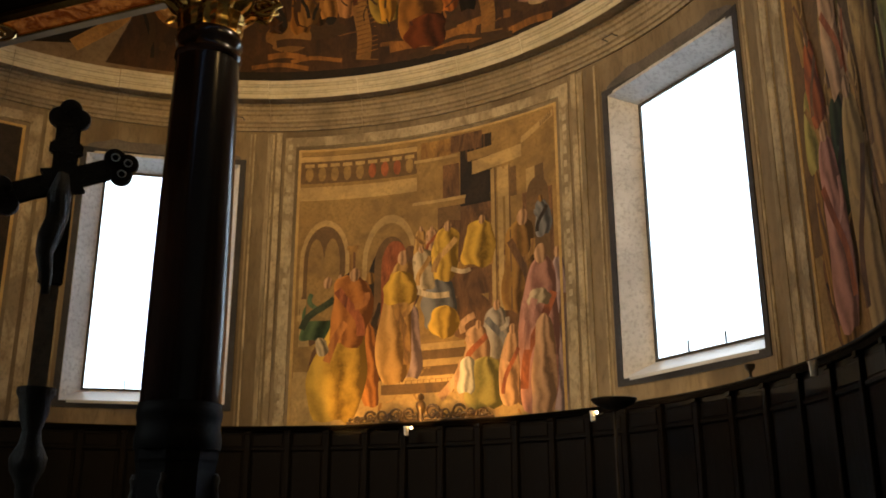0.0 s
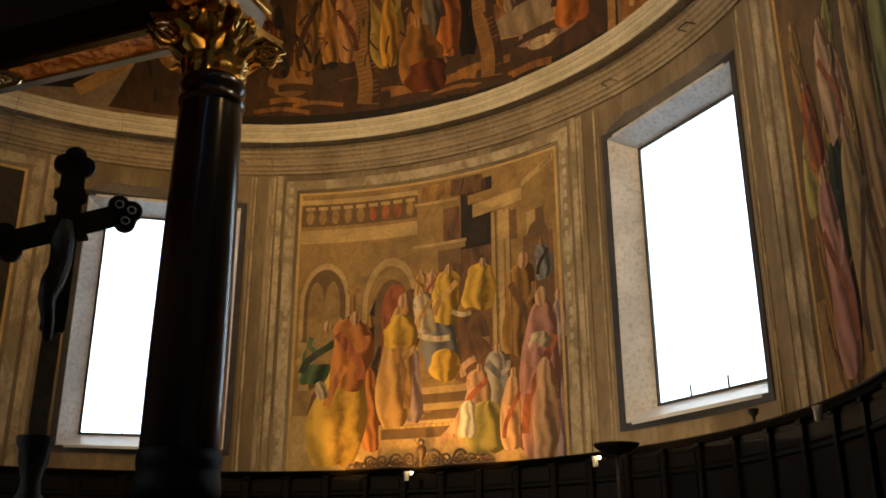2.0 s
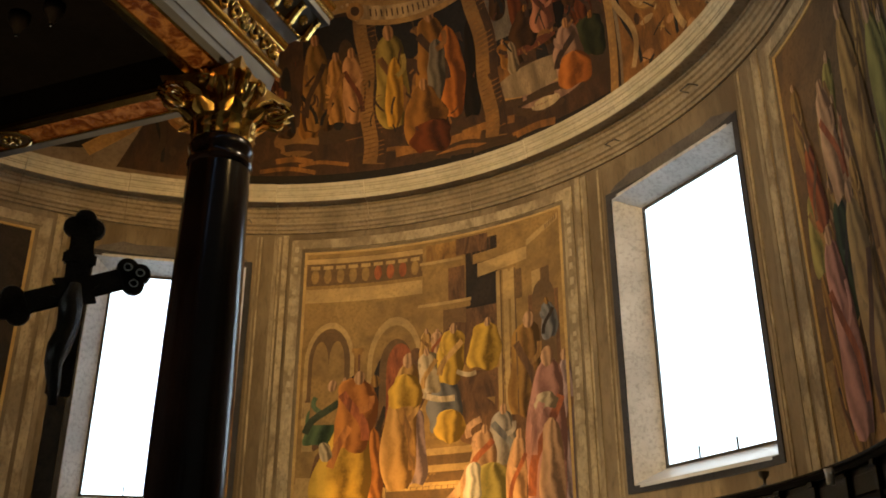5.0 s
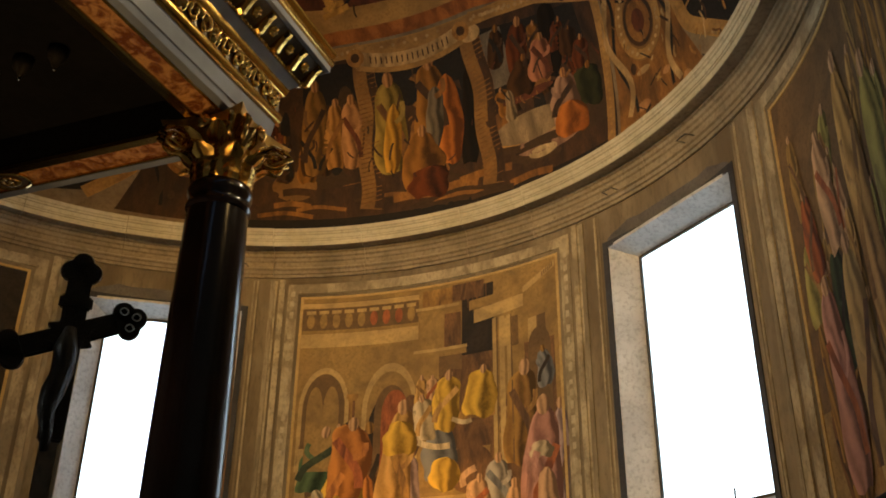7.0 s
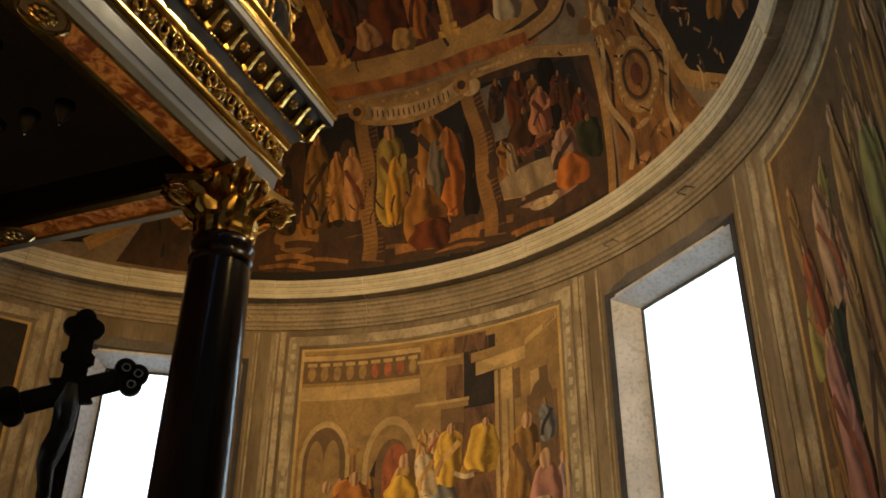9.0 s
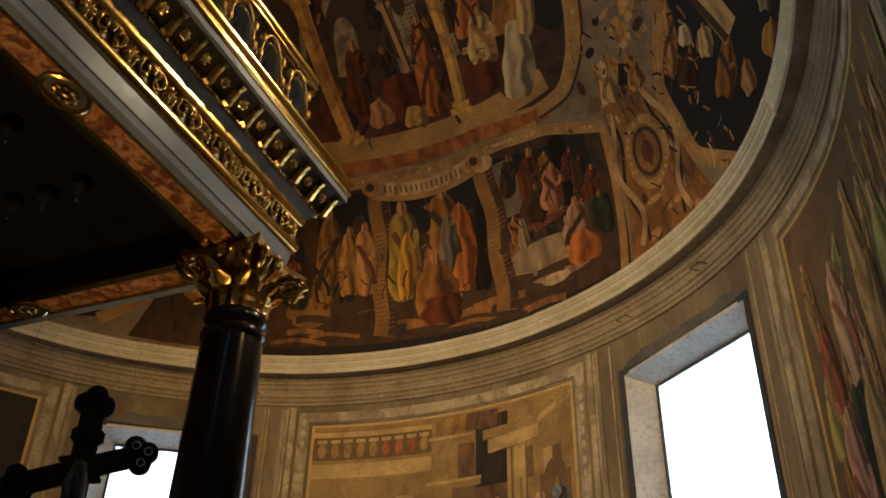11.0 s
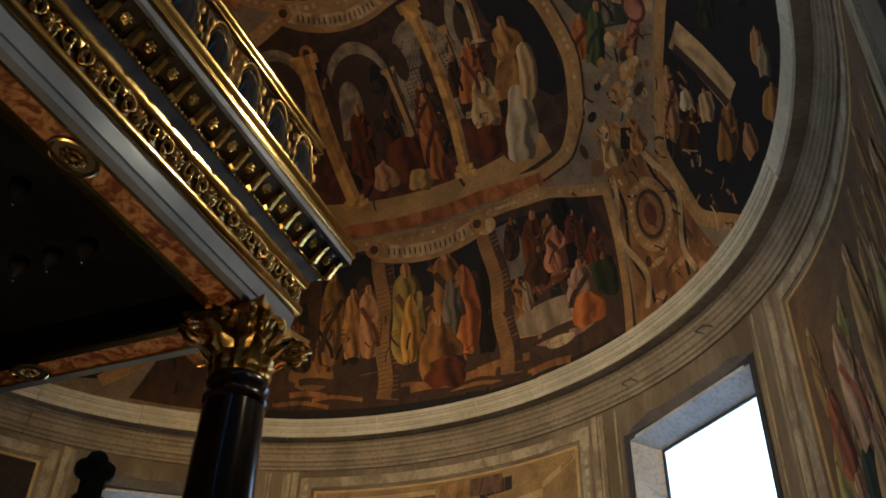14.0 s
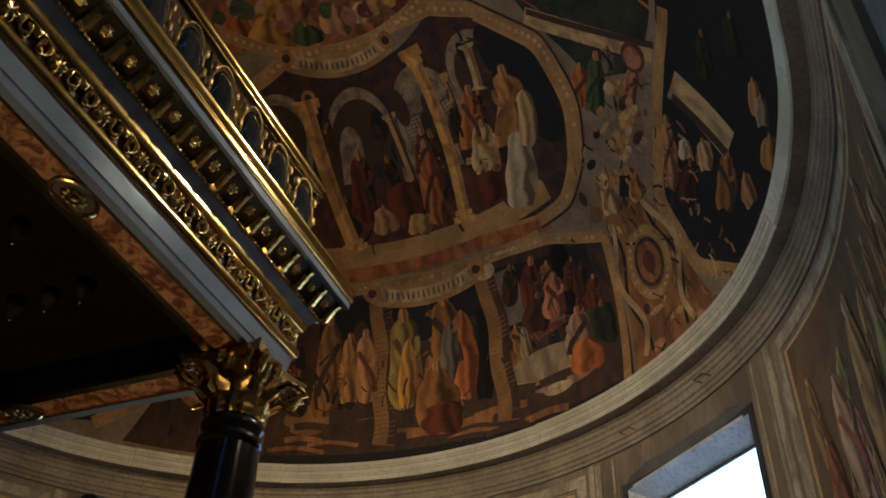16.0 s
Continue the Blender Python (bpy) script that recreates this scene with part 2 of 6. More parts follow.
def build_apse_wall():
    cuts = sorted([-END, END] + [v for w in WIN for v in w])
    ths = []
    for a, b in zip(cuts, cuts[1:]):
        ths += spread(a, b, 0.04)
    ths.append(END)
    zs = [0, 1.5, ZS, ZS + 1.3, ZS + 2.6, ZT, E0 + 6.3, ZD]
    bm = bmesh.new()
    inn = [[bm.verts.new(cyl(t, z)) for z in zs] for t in ths]
    out = [[bm.verts.new(cyl(t, z, -DEPTH)) for z in zs] for t in ths]
    hole = lambda i, j: ZS - 0.01 < zs[j] < ZT - 0.01 and any(a - 1e-6 <= ths[i] < b - 1e-6 for a, b in WIN)
    for i in range(len(ths) - 1):
        for j in range(len(zs) - 1):
            if not hole(i, j):
                bm.faces.new((inn[i][j], inn[i + 1][j], inn[i + 1][j + 1], inn[i][j + 1]))
                bm.faces.new((out[i][j], out[i][j + 1], out[i + 1][j + 1], out[i + 1][j]))
    n = len(zs) - 1
    for i in range(len(ths) - 1):
        bm.faces.new((inn[i][0], out[i][0], out[i + 1][0], inn[i + 1][0]))
        bm.faces.new((inn[i][n], inn[i + 1][n], out[i + 1][n], out[i][n]))
    for i in (0, len(ths) - 1):
        for j in range(n):
            bm.faces.new((inn[i][j], inn[i][j + 1], out[i][j + 1], out[i][j]))
    wall = part("wall_apse", bm, FIELD, smooth=30)
    return tagged(wall, "curved apse wall of aged ochre-brown painted plaster", "wall", kind="structure")


WALL = build_apse_wall()


def build_window(k, a, b):
    """A deep oblong opening: lining, sill, dark surround, iron frame and glass."""
    w = thing(f"window_{k}", "tall bright apse window in a deep whitewashed reveal", "window", kind="structure")
    mid = (a + b) / 2
    nrm = Vector((math.sin(mid), math.cos(mid), 0))
    side = Vector((math.cos(mid), -math.sin(mid), 0))
    pa, pb = cyl(a, 0), cyl(b, 0)
    hw = (pb - pa).length / 2
    base = (pa + pb) / 2

    def put(s, d, z):
        return base + side * s + nrm * d + Vector((0, 0, z))
    t = 0.03
    fl = 0.25                     # the opening narrows towards the glass
    for name, q in (("reveal_side", [(-hw, 0.0, ZS), (-hw, 0.0, ZT), (-hw + fl, DEPTH, ZT - 0.17), (-hw + fl, DEPTH, ZS + 0.2)]),
                    ("reveal_side", [(hw, 0.0, ZS), (hw, 0.0, ZT), (hw - fl, DEPTH, ZT - 0.17), (hw - fl, DEPTH, ZS + 0.2)]),
                    ("reveal_head", [(-hw, 0.0, ZT), (hw, 0.0, ZT), (hw - fl, DEPTH, ZT - 0.17), (-hw + fl, DEPTH, ZT - 0.17)]),
                    ("window_sill", [(-hw, 0.0, ZS), (hw, 0.0, ZS), (hw - fl, DEPTH, ZS + 0.2), (-hw + fl, DEPTH, ZS + 0.2)])):
        bm = bmesh.new()
        vs = [bm.verts.new(put(*c)) for c in q]
        f = bm.faces.new(vs)
        g = bmesh.ops.extrude_face_region(bm, geom=[f])
        c = sum((v.co for v in vs), Vector()) / 4
        cen = put(0, DEPTH / 2, (ZS + ZT) / 2)
        push = {"reveal_head": Vector((0, 0, 1)), "window_sill": Vector((0, 0, -1))}.get(name, side * (1 if q[0][0] > 0 else -1))
        bmesh.ops.translate(bm, vec=-push * t * 0.4, verts=vs)
        bmesh.ops.translate(bm, vec=push * t, verts=[e for e in g["geom"] if isinstance(e, bmesh.types.BMVert)])
        part(name, bm, SILL if name == "window_sill" else REVEAL, w)
    # slim iron frame and glass
    gw, g0, g1 = hw - fl, ZS + 0.2, ZT - 0.17
    bm = bmesh.new()
    for s0, s1, z0, z1 in ((-gw, -gw + .035, g0, g1), (gw - .035, gw, g0, g1), (-gw + .035, gw - .035, g0, g0 + .035), (-gw + .035, gw - .035, g1 - .035, g1)):
        v = box(bm, s0, s1, 0, 0.03, z0, z1)
        for x in v:
            x.co = put(x.co.x, DEPTH - 0.03 + x.co.y, x.co.z)
    fr = part("window_frame", bm, IRON, w, "dark iron window frame")
    for s in (-gw / 3, gw / 3):
        bm = bmesh.new()
        v = box(bm, s - 0.008, s + 0.008, 0, 0.02, g0 + .035, g0 + 0.17)
        for x in v:
            x.co = put(x.co.x, DEPTH - 0.045 + x.co.y, x.co.z)
        part("stay_bar", bm, IRON, fr)
    bm = bmesh.new()
    v = box(bm, -gw + .035, gw - .035, 0, 0.006, g0 + .035, g1 - .035)
    for x in v:
        x.co = put(x.co.x, DEPTH - 0.018 + x.co.y, x.co.z)
    pane = part("pane", bm, GLASS, w, "clear glass")
    pane.visible_shadow = False
    # dark surround, proud of the plaster
    dw = 0.09 / R
    for t0, t1, z0, z1 in ((a - dw, a, ZS - .09, ZT + .09), (b, b + dw, ZS - .09, ZT + .09), (a, b, ZT, ZT + .09), (a, b, ZS - .09, ZS)):
        bm = bmesh.new()
        sts = spread(t0, t1, 0.04) + [t1]
        sweep(bm, [(-0.002, z0), (0.018, z0), (0.018, z1), (-0.002, z1)], [lambda o, z, t=t: cyl(t, z, o) for t in sts])
        part("surround", bm, SLATE, w, "dark slate-coloured surround")
    return w


for k, (a, b) in enumerate(WIN):
    build_window(k + 1, a, b)

# daylight falls in by the two openings
for a, b in WIN:
    mid = (a + b) / 2
    e = Vector((math.sin(mid), math.cos(mid), 0))
    c = e * (R * math.cos((b - a) / 2) + DEPTH + 0.07) + Vector((0, 0, (ZS + ZT) / 2))
    lamp("window_daylight", "AREA", WINDOW_LIGHT, (0.72, 0.84, 1.0), look(c, c - e), size=(2.3, 3.9))

# bright overcast sky outside the windows
SKYGLOW = bpy.data.materials.new("bright_sky")
SKYGLOW.use_nodes = True
SKYGLOW.node_tree.nodes["Principled BSDF"].inputs["Base Color"].default_value = (0, 0, 0, 1)
SKYGLOW.node_tree.nodes["Principled BSDF"].inputs["Emission Color"].default_value = (0.82, 0.91, 1.0, 1)
SKYGLOW.node_tree.nodes["Principled BSDF"].inputs["Emission Strength"].default_value = 2.6
for a, b in WIN:
    mid = (a + b) / 2
    bm = bmesh.new()
    box(bm, -4.5, 4.5, R + 3.0, R + 3.05, 0.5, 13.0, pose(0, 0, 0, 0, 0, -math.degrees(mid)))
    tagged(part("backdrop", bm, SKYGLOW), "bright white overcast sky outside the window", "sky", kind="structure")

# ---- cornice, block by block ----
# Darker than STUCCO: the shade under the cornice lip is put into this brown.
BROWNBED = mat("brown_painted_stucco", (0.20, 0.15, 0.085), (0.33, 0.255, 0.155), 0.8, grain=7, c3=(0.11, 0.08, 0.045))
CORNICE = thing("cornice", "projecting moulded stucco cornice round the apse", "cornice", kind="structure")
PROF = [(-0.09, 6.659), (0.290, 6.659), (0.290, 6.735), (0.305, 6.74), (0.305, 6.765),
        (0.318, 6.77), (0.322, 6.835), (0.340, 6.845), (0.345, 6.87), (0.360, 6.885), (0.364, 6.943), (-0.09, 6.943)]
PLAIN = [(-0.09, 6.659), (0.236, 6.659), (0.245, 6.69), (0.262, 6.70), (0.300, 6.72), (0.362, 6.90), (0.364, 6.943), (-0.09, 6.943)]     # made good without its fillets
BED = [(-0.01, 6.20), (0.03, 6.20), (0.035, 6.25), (0.055, 6.26), (0.06, 6.31), (0.085, 6.33), (0.085, 6.35), (0.05, 6.38),
       (0.05, 6.46), (0.07, 6.48), (0.075, 6.53), (0.10, 6.55), (0.10, 6.60), (0.125, 6.615), (0.125, 6.650), (0.284, 6.652), (0.284, 6.657), (-0.01, 6.657)]
cuts = [-END, -1.36, -1.05, -0.80, -0.42, -0.18, 0.10, 0.285, 0.62, 0.86, 1.17, 1.48, END]
rng = random.Random(4)
for a, b in zip(cuts, cuts[1:]):
    j, jz = rng.uniform(-0.008, 0.008), rng.uniform(-0.006, 0.006)
    bm = bmesh.new()
    sts = spread(a + 0.0006, b - 0.0006, 0.03) + [b - 0.0006]
    sweep(bm, PLAIN if a > 1.1 else PROF, [lambda o, z, t=t: cyl(t, E0 + z + (jz if 0.05 < o else 0), o + (j if o > 0 else 0)) for t in sts])
    part("cornice_block", bm, STUCCO, CORNICE, smooth=25)
    bm = bmesh.new()
    sweep(bm, BED, [lambda o, z, t=t: cyl(t, E0 + z, o) for t in sts])
    part("bed_moulding", bm, BROWNBED, CORNICE, "brown painted mouldings and soffit", smooth=25)


def build_dome():
    bm = bmesh.new()
    els = [math.radians(90 * i / 40) for i in range(40)]
    ths = [-math.pi / 2 + math.pi * i / 80 for i in range(81)]
    rows = []
    for off in (0.0, -0.35):
        rows.append([[bm.verts.new(Vector((s, 0, 0)) + (dome(t, e, off) if s == 0 else 0 * Vector())) for t in ths] for e in els for s in (0,)])
    top = [bm.verts.new(dome(0, math.pi / 2, off)) for off in (0, -0.35)]
    for g, tp in zip(rows, top):
        for i in range(len(els) - 1):
            for j in range(80):
                bm.faces.new((g[i][j], g[i][j + 1], g[i + 1][j + 1], g[i + 1][j]))
        for j in range(80):
            bm.faces.new((g[-1][j], g[-1][j + 1], tp))
        # barrel in front of the half dome
    for off in (0.0, -0.35):
        r = R - off
        prev = None
        for i in range(81):
            an = math.pi * i / 80
            cur = [bm.verts.new((r * math.cos(an), y, ZD + r * math.sin(an))) for y in (0.0, -1.7)]
            if prev:
                bm.faces.new((prev[0], prev[1], cur[1], cur[0]))
            prev = cur
    d = part("ceiling", bm, DOME_GROUND, smooth=60)
    return tagged(d, "frescoed half dome over the apse", "ceiling", kind="structure")


DOME_GROUND = mat("dome_fresco_ground", (0.17, 0.11, 0.055), (0.26, 0.18, 0.09), 0.8, grain=7, c3=(0.10, 0.06, 0.03))
build_dome()


# ---- painted framework of the wall ----
def strip(parent, name, m, t0, t1, z0, z1, proud, label=""):
    bm = bmesh.new()
    sts = spread(t0, t1, 0.035) + [t1]
    sweep(bm, [(-0.004, z0), (proud * 0.6, z0), (proud, z0 + 0.006), (proud, z1 - 0.006), (proud * 0.6, z1), (-0.004, z1)],
          [lambda o, z, t=t: cyl(t, z, o) for t in sts])
    return part(name, bm, m, parent, label)


for k, (a, b) in enumerate(PAN):
    fr = thing("panel_frame", "moulded and painted frame round a wall fresco", "frame", "fresco frames", "structure")
    u = 1 / R
    for s, e in ((-1, a), (1, b)):
        for d0, d1, m, proud, nm, zt in ((0.0, 0.045, OCHRE, 0.012, "ochre_fillet", ZP + 0.045), (0.045, 0.10, FIELD, 0.008, "groove", ZP + 0.10),
                                         (0.10, 0.27, STONE, 0.022, "stone_band", ZP + 0.27), (0.27, 0.33, FIELD, 0.010, "groove", ZP + 0.33),
                                         (0.33, 0.42, STONE, 0.030, "outer_moulding", ZP + 0.358)):
            t0, t1 = sorted((e + s * d0 * u, e + s * d1 * u))
            if t0 < -END + 0.01 or t1 > END - 0.01:
                continue
            strip(fr, nm, m, t0, t1, ZB - 0.3, zt, proud)
    for d0, d1, m, proud, nm in ((0.0, 0.045, OCHRE, 0.012, "ochre_fillet"), (0.045, 0.10, FIELD, 0.008, "groove"), (0.10, 0.27, STONE, 0.022, "stone_band"), (0.27, 0.33, FIELD, 0.010, "groove")):
        strip(fr, nm, m, a - d0 * u, b + d0 * u, ZP + d0, ZP + d1, proud)
    if k == 1:                              # worn light dashes along the stone bands
        dash = random.Random(21)
        for s, e in ((-1, a), (1, b)):
            z = ZB + 0.1
            while z < ZP + 0.1:
                h = dash.uniform(0.07, 0.13)
                t0, t1 = sorted((e + s * 0.155 * u, e + s * (0.205 + dash.uniform(0, 0.02)) * u))
                strip(fr, "dash", STONE_PALE, t0, t1, z, z + h, 0.0245)
                z += h + dash.uniform(0.05, 0.12)
for k, (a, b) in enumerate(WIN):
    fr = thing("window_field", "narrow moulded strips and fields beside the apse window", "frame", "window fields", "structure")
    u = 1 / R
    for s, e in ((-1, a), (1, b)):
        for d0, d1, m, proud, nm in ((0.14, 0.17, PLASTER, 0.010, "bead"), (0.20, 0.23, STONE, 0.016, "bead"), (0.43, 0.50, PLASTER, 0.02, "moulding"), (0.505, 0.54, STONE, 0.012, "bead")):
            t0, t1 = sorted((e + s * d0 * u, e + s * d1 * u))
            strip(fr, nm, m, t0, t1, ZB - 0.3, ZP + 0.34, proud)
    # scrolled dark crest painted over the window
    bm = bmesh.new()
    mid = (a + b) / 2
    for i in range(24):
        f0, f1 = i / 24, (i + 1) / 24
        h = lambda f: 0.13 + 0.15 * math.sin(math.pi * f) ** 0.5 + 0.05 * math.exp(-((abs(f - 0.5) - 0.33) / 0.05) ** 2)
        q = [cyl(a + (b - a) * f0, ZT + 0.092, 0.005), cyl(a + (b - a) * f1, ZT + 0.092, 0.005), cyl(a + (b - a) * f1, ZT + h(f1), 0.005), cyl(a + (b - a) * f0, ZT + h(f0), 0.005)]
        bm.faces.new([bm.verts.new(v) for v in q])
    bmesh.ops.remove_doubles(bm, verts=bm.verts, dist=1e-4)
    part("painted_crest", bm, SHADEP, fr, "dark grey painted scroll crest")

# floor, the nave behind the camera and its vault
def slab(name, label, cat, m, *b):
    bm = bmesh.new()
    box(bm, *b)
    return tagged(part(name, bm, m), label, cat, kind="structure")


slab("floor", "dim marble church floor", "floor", FLOORM, -14, 14, -30, 9, -0.3, 0.0)
for s, n in ((1, "wall_east"), (-1, "wall_west")):
    bm = bmesh.new()
    box(bm, min(s * (R - 0.003), s * 10.6), max(s * (R - 0.003), s * 10.6), -2.3, -1.701, 0, 16)
    tagged(part(n + "_pier", bm, NAVE), "plain pier of the triumphal arch", "wall", kind="structure")
    slab(n, "plain nave wall in shade", "wall", NAVE, *sorted((s * 10.0, s * 10.6)), -30, -2.3, 0, 16)
bm = bmesh.new()
prev = None
for i in range(41):
    an = math.pi * i / 40
    cur = [bm.verts.new(q) for y in (-2.3, -1.701) for q in (((R) * math.cos(an), y, ZD + R * math.sin(an)), (10.0 * math.cos(an), y, max(16.0, ZD + 10 * math.sin(an))))]
    if prev:
        bm.faces.new((prev[0], prev[1], cur[1], cur[0]))
        bm.faces.new((prev[2], cur[2], cur[3], prev[3]))
        bm.faces.new((prev[0], cur[0], cur[2], prev[2]))
    prev = cur
tagged(part("wall_arch", bm, NAVE), "plain wall over the triumphal arch", "wall", kind="structure")
slab("wall_south", "plain nave end wall", "wall", NAVE, -10.6, 10.6, -30.6, -30, 0, 19)
slab("nave_ceiling", "dim flat nave ceiling", "ceiling", NAVE, -10.6, 10.6, -30.6, -1.7, 18.6, 19.0)

# an unseen clerestory window of the nave, added to hold the area lamp
w = thing("window_3", "tall clerestory window in the nave wall", "window", kind="structure", at=(-10, -9, 9.3))
for nm, b, m in (("window_frame", (-9.999, -9.93, -10.1, -10.0, 9.2, 12.8), REVEAL), ("window_frame", (-9.999, -9.93, -8.0, -7.9, 9.2, 12.8), REVEAL),
                 ("window_sill", (-9.999, -9.90, -10.1, -7.9, 9.1, 9.199), SILL), ("window_head", (-9.999, -9.93, -10.1, -7.9, 12.801, 12.9), REVEAL), ("pane", (-9.99, -9.98, -9.999, -8.001, 9.2, 12.8), GLASS)):
    bm = bmesh.new()
    box(bm, *b)
    part(nm, bm, m, w)

# ---- canopy over the altar ----
CX, CY0, CY1 = 1.98, -4.99, -1.21
HS = E0 + 3.63                   # soffit of its beams
CMID = (CY0 + CY1) / 2
CAN = thing("altar_canopy", "gilded white-marble altar canopy on dark polished columns", "canopy", at=(0, CMID, 0))


def leaf_mesh(h, w, curl):
    """An acanthus leaf that grows up and curls out, with lobed edges and a rib."""
    bm = bmesh.new()
    rows = []
    for i in range(9):
        t = i / 8
        out = 0.012 + 0.03 * t + curl * max(0, t - 0.55) ** 1.5 * 3.2
        z = h * (t if t < 0.8 else 0.8 + 0.1 * math.sin((t - 0.8) * 15))
        hw = w / 2 * (0.75 + 0.35 * math.sin(t * math.pi)) * (1 if t < 0.75 else 1 - (t - 0.75) * 2.6) * (1 + 0.16 * (-1) ** i)
        rows.append([bm.verts.new((s * hw, -(out + (0.014 if s == 0 else -0.010 * abs(s))), z)) for s in (-1, -0.5, 0, 0.5, 1)])
    for a, b in zip(rows, rows[1:]):
        for k in range(4):
            bm.faces.new((a[k], a[k + 1], b[k + 1], b[k]))
    g = bmesh.ops.extrude_face_region(bm, geom=bm.faces[:])
    bmesh.ops.translate(bm, vec=(0, 0.008, 0), verts=[e for e in g["geom"] if isinstance(e, bmesh.types.BMVert)])
    bmesh.ops.recalc_face_normals(bm, faces=bm.faces)
    me = bpy.data.meshes.new("acanthus_leaf")
    bm.to_mesh(me)
    bm.free()
    me.materials.append(GOLD)
    return me


def volute_mesh():
    bm = bmesh.new()
    pts, rs = [(0, 0, 0)], [0.012]
    for i in range(26):
        t = i / 25
        an = math.pi * 0.9 - t * 4.2 * math.pi
        r = 0.085 * (1 - t) + 0.014
        pts.append((0, -0.115 + r * math.cos(an), 0.12 + r * math.sin(an)))
        rs.append(0.02 * (1 - 0.6 * t))
    tube(bm, pts, rs, 7)
    blob(bm, (0, -0.115, 0.12), (0.026, 0.016, 0.016))
    me = bpy.data.meshes.new("volute")
    bm.to_mesh(me)
    bm.free()
    me.materials.append(GOLD)
    me.shade_smooth()
    return me


LEAF1, LEAF2, VOLUTE = leaf_mesh(0.25, 0.15, 0.16), leaf_mesh(0.40, 0.14, 0.20), volute_mesh()


def child(name, me, parent, m):
    """One more object on a shared mesh, as a part."""
    ob = new(name, me)
    ob.parent = parent
    if parent.data is None:
        ob.matrix_parent_inverse = Matrix.Translation(-parent.location)
    ob.matrix_basis = m
    return ob


def single(bm, name, m, smooth=True):
    bmesh.ops.recalc_face_normals(bm, faces=bm.faces)
    me = bpy.data.meshes.new(name)
    bm.to_mesh(me)
    bm.free()
    me.materials.append(m)
    if smooth:
        me.shade_smooth()
    return me


def polar_relief(r, petals, deep, heart):
    """A round relief with petals and a raised heart, its back flat; it faces -y."""
    bm = bmesh.new()
    rings = []
    for k in range(6):
        f = k / 5
        row = []
        for i in range(petals * 4):
            an = i / (petals * 4) * 2 * math.pi
            lob = 0.80 + 0.20 * abs(math.cos(petals * an / 2))
            h = heart * max(0, 1 - f * 3.2) + deep * math.sin(math.pi * min(1, f * 1.02)) * (0.45 + 0.55 * abs(math.cos(petals * an / 2)))
            row.append(bm.verts.new((r * f * lob * math.cos(an) if k else 1e-4 * math.cos(an), -h, r * f * lob * math.sin(an) if k else 1e-4 * math.sin(an))))
        rings.append(row)
    for a, b in zip(rings, rings[1:]):
        for i in range(len(a)):
            bm.faces.new((a[i], a[(i + 1) % len(a)], b[(i + 1) % len(a)], b[i]))
    bm.faces.new(rings[0])
    bm.faces.new(rings[-1][::-1])
    return bm


def scroll_relief(s):
    bm = bmesh.new()
    pts, rs = [], []
    for i in range(24):
        t = i / 23
        an = t * 2.6 * math.pi
        r = 0.046 * (1 - t) + 0.010
        pts.append((s * r * math.cos(an), -0.012 - 0.006 * math.sin(9 * t), r * math.sin(an)))
        rs.append(0.014 + 0.008 * math.sin(t * 23) * (1 - 0.5 * t))
    tube(bm, pts, rs, 6)
    return bm


def bracket_mesh():
    bm = bmesh.new()
    pts = [(0, 0.0, 0.0), (0, -0.02, -0.014), (0, -0.045, -0.012), (0, -0.07, 0.02), (0, -0.11, 0.068), (0, -0.15, 0.088)]
    rings = []
    for (x, y, z), w, h in zip(pts, (0.03, 0.038, 0.036, 0.034, 0.034, 0.032), (0.03, 0.034, 0.032, 0.026, 0.02, 0.014)):
        rings.append([bm.verts.new((x + a * w, y, z + b * h)) for a, b in ((-1, -1), (0, -1.5), (1, -1), (1, 1), (-1, 1))])
    for a, b in zip(rings, rings[1:]):
        for i in range(5):
            bm.faces.new((a[i], a[(i + 1) % 5], b[(i + 1) % 5], b[i]))
    bm.faces.new(rings[0][::-1])
    bm.faces.new(rings[-1])
    return bm


ROS = single(polar_relief(0.05, 6, 0.024, 0.03), "rosette", GOLD)
ORN = [single(polar_relief(0.062, 7, 0.03, 0.02), "frieze_ornament", GOLD), single(scroll_relief(1), "frieze_ornament", GOLD), single(scroll_relief(-1), "frieze_ornament", GOLD)]
BRK = single(bracket_mesh(), "bracket", GOLD, False)


